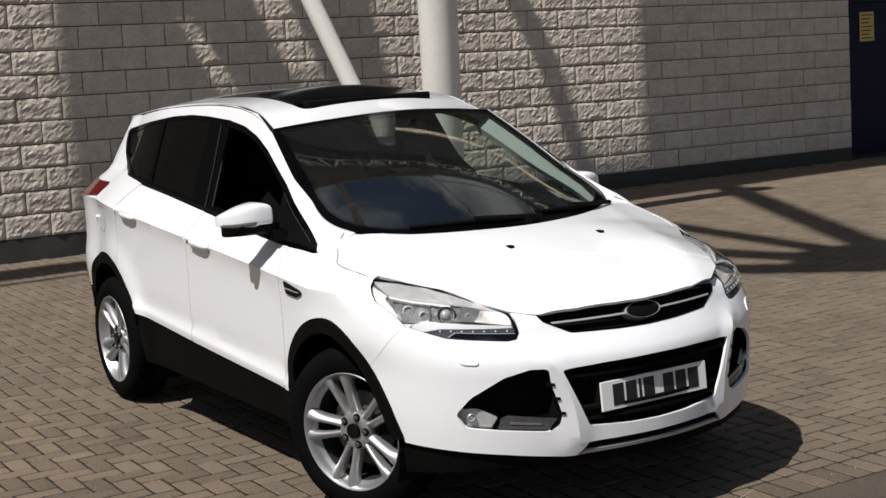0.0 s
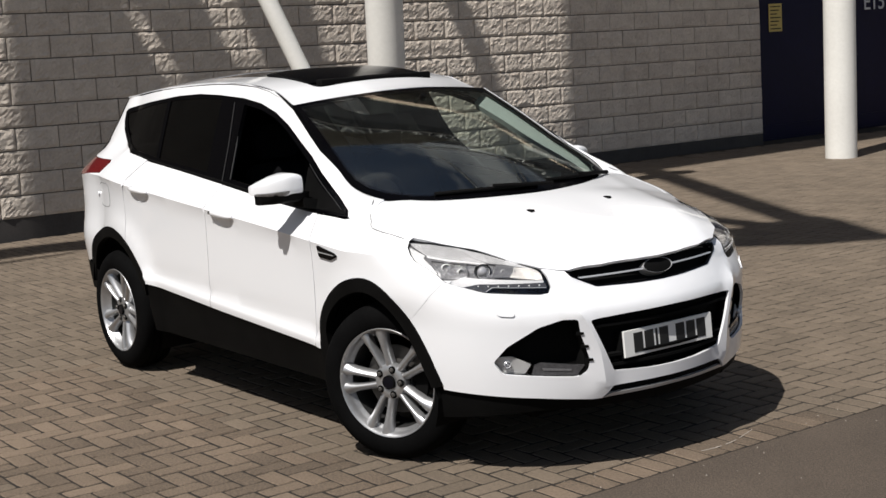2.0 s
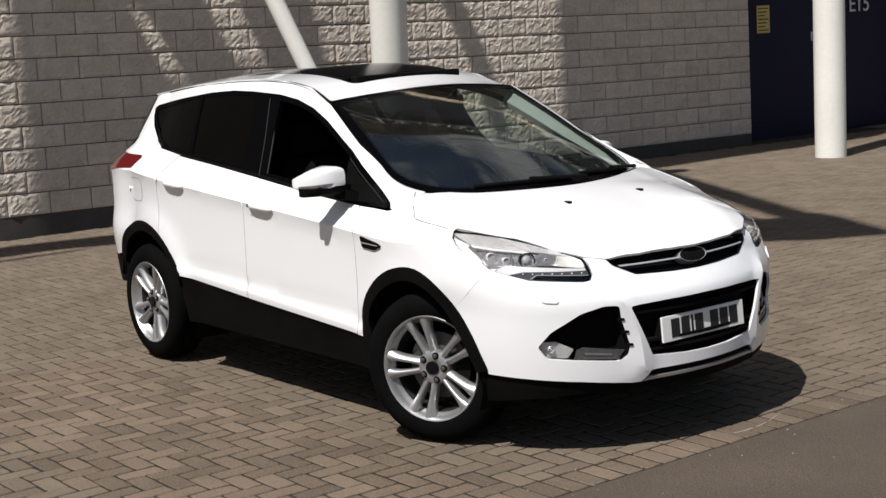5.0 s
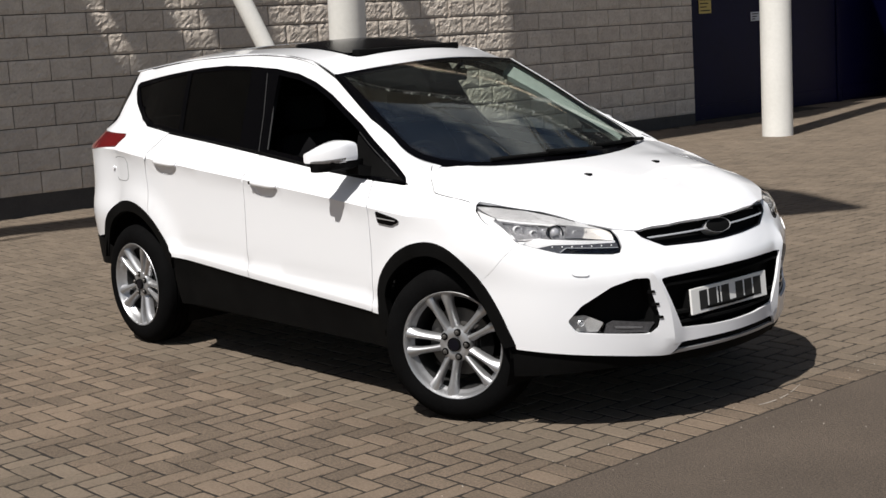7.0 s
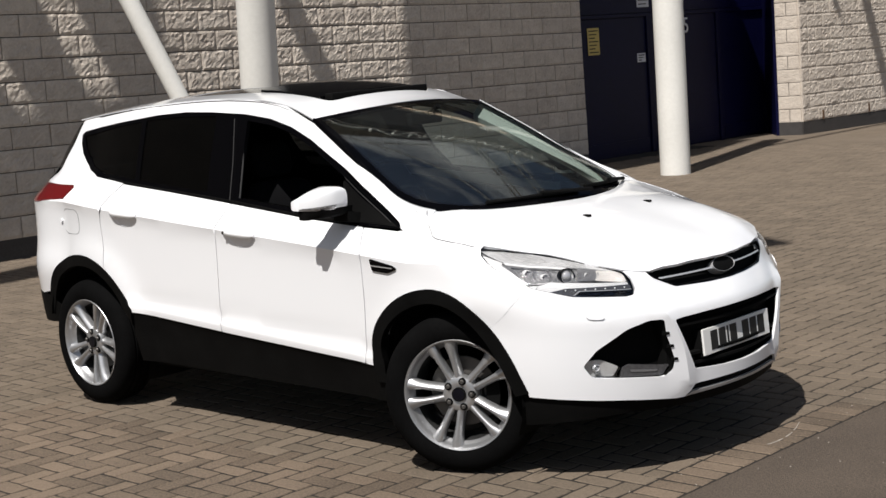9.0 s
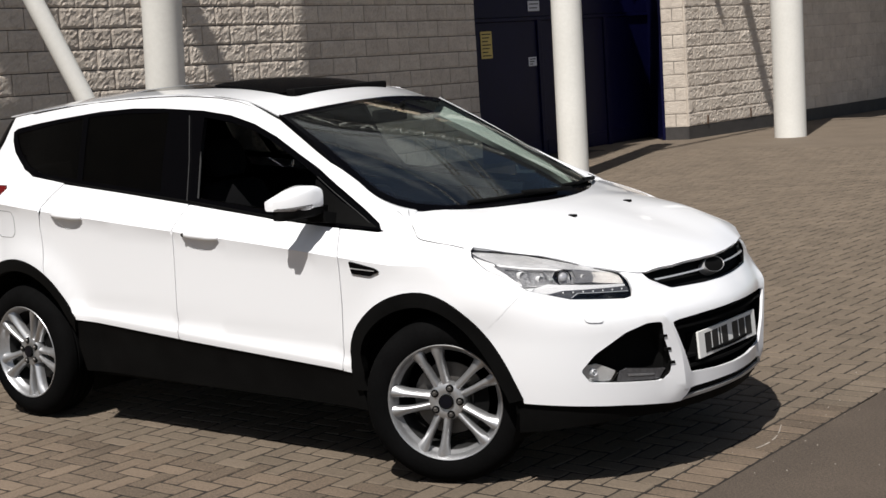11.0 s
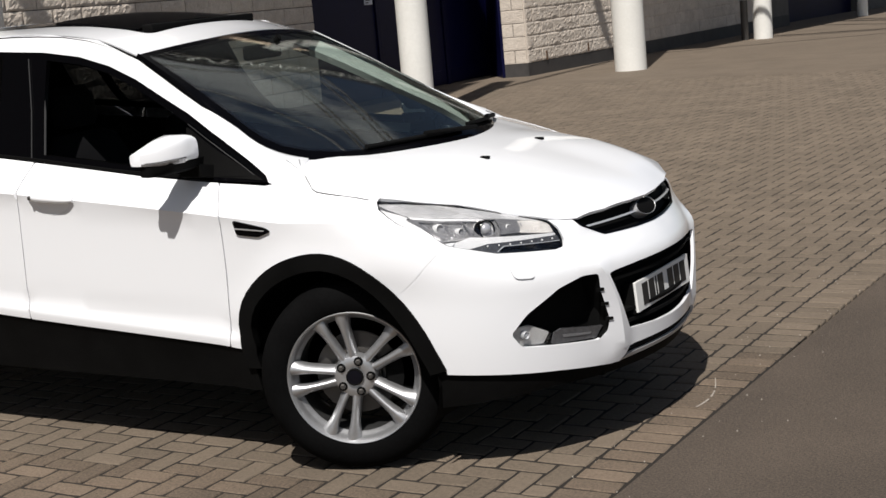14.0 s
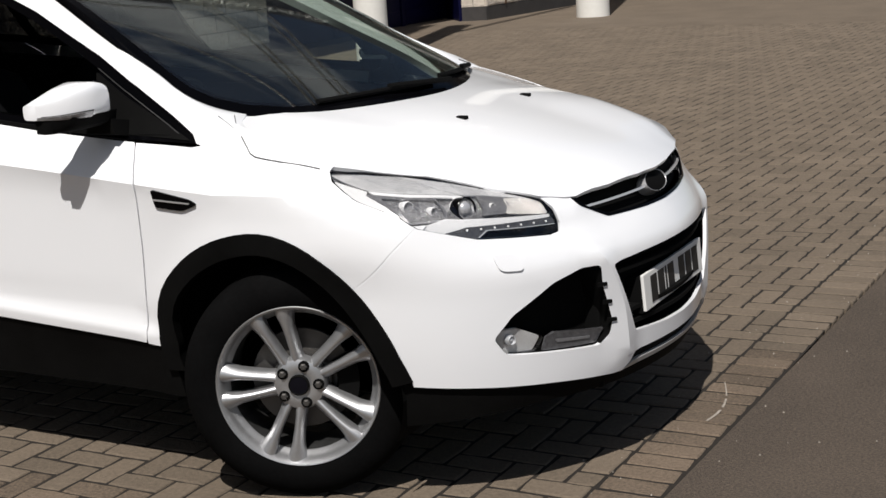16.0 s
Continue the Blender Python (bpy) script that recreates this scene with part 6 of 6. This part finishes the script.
# ---- block paving: herringbone field, soldier course along the road ----
def paver_mesh(length, wide, seed):
    """A worn paver: uneven outline, rounded arrises; origin at its middle, top at 0."""
    rng_ = random.Random(seed)
    outline = []
    for (ax, ay), (bx, by), n in (((-1, -1), (1, -1), 4), ((1, -1), (1, 1), 2), ((1, 1), (-1, 1), 4), ((-1, 1), (-1, -1), 2)):
        for i in range(n):
            u = (i + (0.10 if i == 0 else 0.0)) / n
            x, y = (ax + (bx - ax) * u) * length / 2, (ay + (by - ay) * u) * wide / 2
            j = rng_.uniform(-0.0022, 0.0012)
            outline.append((x + math.copysign(j, x), y + math.copysign(j, y)))
    n = len(outline)
    verts = []
    for z, inset in ((-0.05, 0.0), (-0.007, 0.0), (-0.0022, 0.0022), (0.0, 0.0065)):
        verts += [(x - math.copysign(min(inset, abs(x)), x), y - math.copysign(min(inset, abs(y)), y), z + (rng_.uniform(-0.0008, 0.0003) if z > -0.005 else 0)) for x, y in outline]
    faces = [tuple(range(3 * n, 4 * n))]
    for k in range(0, 3 * n, n):
        faces += [(k + i, k + (i + 1) % n, k + n + (i + 1) % n, k + n + i) for i in range(n)]
    return np.array(verts), faces


GAP = 0.0095
rng = random.Random(11)


def paver_set(length, seeds):
    made = []
    for seed in seeds:
        v, f = paver_mesh(length - GAP, 0.10 - GAP, seed)
        me = bpy.data.meshes.new("paver")
        me.from_pydata([tuple(q) for q in v], [], f)
        me.materials.append(PAVER)
        made.append((v, f, me))
    return made


WHOLE, HALF = paver_set(0.20, range(8)), paver_set(0.10, range(20, 24))
pavement = thing("pavement", "buff block paving in herringbone with a soldier edge course", "paving", kind="structure")
X_EDGE = 0.735
lay = []
cell = 0.10
for j in range(-80, 150):
    for i in range(-100, 0):
        k = (i - j) % 4
        if k == 0:
            lay.append((X_EDGE + (i + (0.5 if i == -1 else 1)) * cell, (j + 0.5) * cell, 0, i == -1))
        elif k == 3:
            lay.append((X_EDGE + (i + 0.5) * cell, (j + 1) * cell, 90, False))
for j in range(-200, 330):
    lay.append((X_EDGE + 0.1005, (j + 0.5) * cell, 0, False))
verts, faces = [], []
count = 0
SLOPE = math.atan(0.02)
for x, y, turn, over in lay:
    # the whole field lies square to the road's edge
    x, y = X_EDGE + (x - X_EDGE) * math.cos(SLOPE) + y * math.sin(SLOPE), y * math.cos(SLOPE) - (x - X_EDGE) * math.sin(SLOPE)
    turn -= math.degrees(SLOPE)
    if x < WALL_X:
        continue
    z = ground_z(y) + rng.uniform(-0.0022, 0.0014)
    kind_ = rng.choice(HALF if over else WHOLE)
    edging = x > X_EDGE + 0.02 * y + 0.03
    m = Matrix.Translation((x + rng.uniform(-0.001, 0.001), y + rng.uniform(-0.001, 0.001), z)) @ Matrix.Rotation(radians(turn + rng.uniform(-1.1, 1.1) * (0.3 if edging else 1.0)), 4, "Z") @ Matrix.Rotation(rng.uniform(-0.006, 0.006), 4, "X") @ Matrix.Rotation(rng.uniform(-0.003, 0.003), 4, "Y")
    if -3.0 < x and -2.25 < y < -1.02 or (x > X_EDGE + 0.05 + 0.02 * y and -2.3 < y < 0.9):
        ob = new("paver", kind_[2])
        ob.matrix_world = m
        ob.parent = pavement
        count += 1
    else:
        a = np.array(m)
        k = len(verts)
        verts += (kind_[0] @ a[:3, :3].T + a[:3, 3]).tolist()
        faces += [tuple(k + i for i in f) for f in kind_[1]]
me = bpy.data.meshes.new("paver_field")
me.from_pydata(verts, [], faces)
me.materials.append(PAVER_FAR)
field = new("paver_field", me)
field.parent = pavement
field["kind"] = "stuff"
# the paving goes on, too far off to tell its pieces apart
bm = bmesh.new()
for corners in (((-40.0, 15.2), (X_EDGE + 0.3, 15.0), (X_EDGE + 0.3, 120.0), (-40.0, 120.0)), ((-40.0, -7.75), (X_EDGE - 0.165, -7.95), (X_EDGE - 0.4, -19.9), (X_EDGE - 0.4, -120.0), (-40.0, -120.0))):
    vs = [bm.verts.new((x, y, ground_z(y) - 0.0005)) for x, y in corners]
    bm.faces.new(vs)
far = part("far_paving", bm, PAVER_FAR, pavement)

# loose grit on the road and along its edge
grit_rng = random.Random(5)
verts, faces = [], []
for _ in range(150):
    gy = grit_rng.uniform(-2.6, 3.5)
    gx = EDGE + 0.02 * gy + grit_rng.choice((grit_rng.uniform(-0.35, 0.05), grit_rng.uniform(0.0, 1.3)))
    gr = grit_rng.uniform(0.0016, 0.0042)
    k = len(verts)
    spin_ = grit_rng.uniform(0, 6.28)
    verts += [(gx + gr * math.cos(spin_ + 1.2566 * i) * grit_rng.uniform(0.7, 1.2), gy + gr * math.sin(spin_ + 1.2566 * i) * grit_rng.uniform(0.7, 1.2), ground_z(gy) - 0.002) for i in range(5)] + [(gx, gy, ground_z(gy) + gr * 1.1)]
    faces += [(k + i, k + (i + 1) % 5, k + 5) for i in range(5)]
me = bpy.data.meshes.new("grit")
me.from_pydata(verts, [], faces)
me.materials.append(PALE_GRIT)
tagged(new("grit", me), "loose pale grit on the asphalt and its edge", "grit", kind="stuff")

# a pale scrape on the paving in front of the car, rust stains at the foot of the far wall
PALE = grain(material("pale_scrape", (0.30, 0.27, 0.23), 0.9), (0.20, 0.17, 0.14), (0.42, 0.38, 0.33), (9, 60), 0.2, 0.001)
bm = bmesh.new()
arc_pts = [(0.79 + 0.085 * math.sin(math.pi * 0.62 * u) - 0.02 * u, 0.49 - 0.38 * u) for u in [i / 14 for i in range(15)]]
left = [bm.verts.new((x, y, 0.0022)) for x, y in arc_pts]
right = [bm.verts.new((x + 0.006 + 0.003 * math.sin(9 * y), y, 0.0022)) for x, y in arc_pts]
for i in range(14):
    if i not in (5, 9):
        bm.faces.new((left[i], right[i], right[i + 1], left[i + 1]))
part("scrape", bm, PALE, pavement)

RUST = grain(material("rust_stain", (0.12, 0.06, 0.03), 0.9), (0.05, 0.028, 0.016), (0.17, 0.09, 0.045), (14, 90), 0.3, 0.001)
for u, z in ((0.59, 0.20), (2.05, 0.21)):
    bm = bmesh.new()
    q = C0 + B_DIR * u + Vector((B_DIR.y, -B_DIR.x)) * 0.028
    box(bm, -0.022, 0.022, -0.003, 0.003, -0.08, 0.08, 0.002, Matrix.Translation((q.x, q.y, z)) @ Matrix.Rotation(math.atan2(B_DIR.y, B_DIR.x), 4, "Z"))
    part("rust_mark", bm, RUST, wall_b, "brown rust mark")
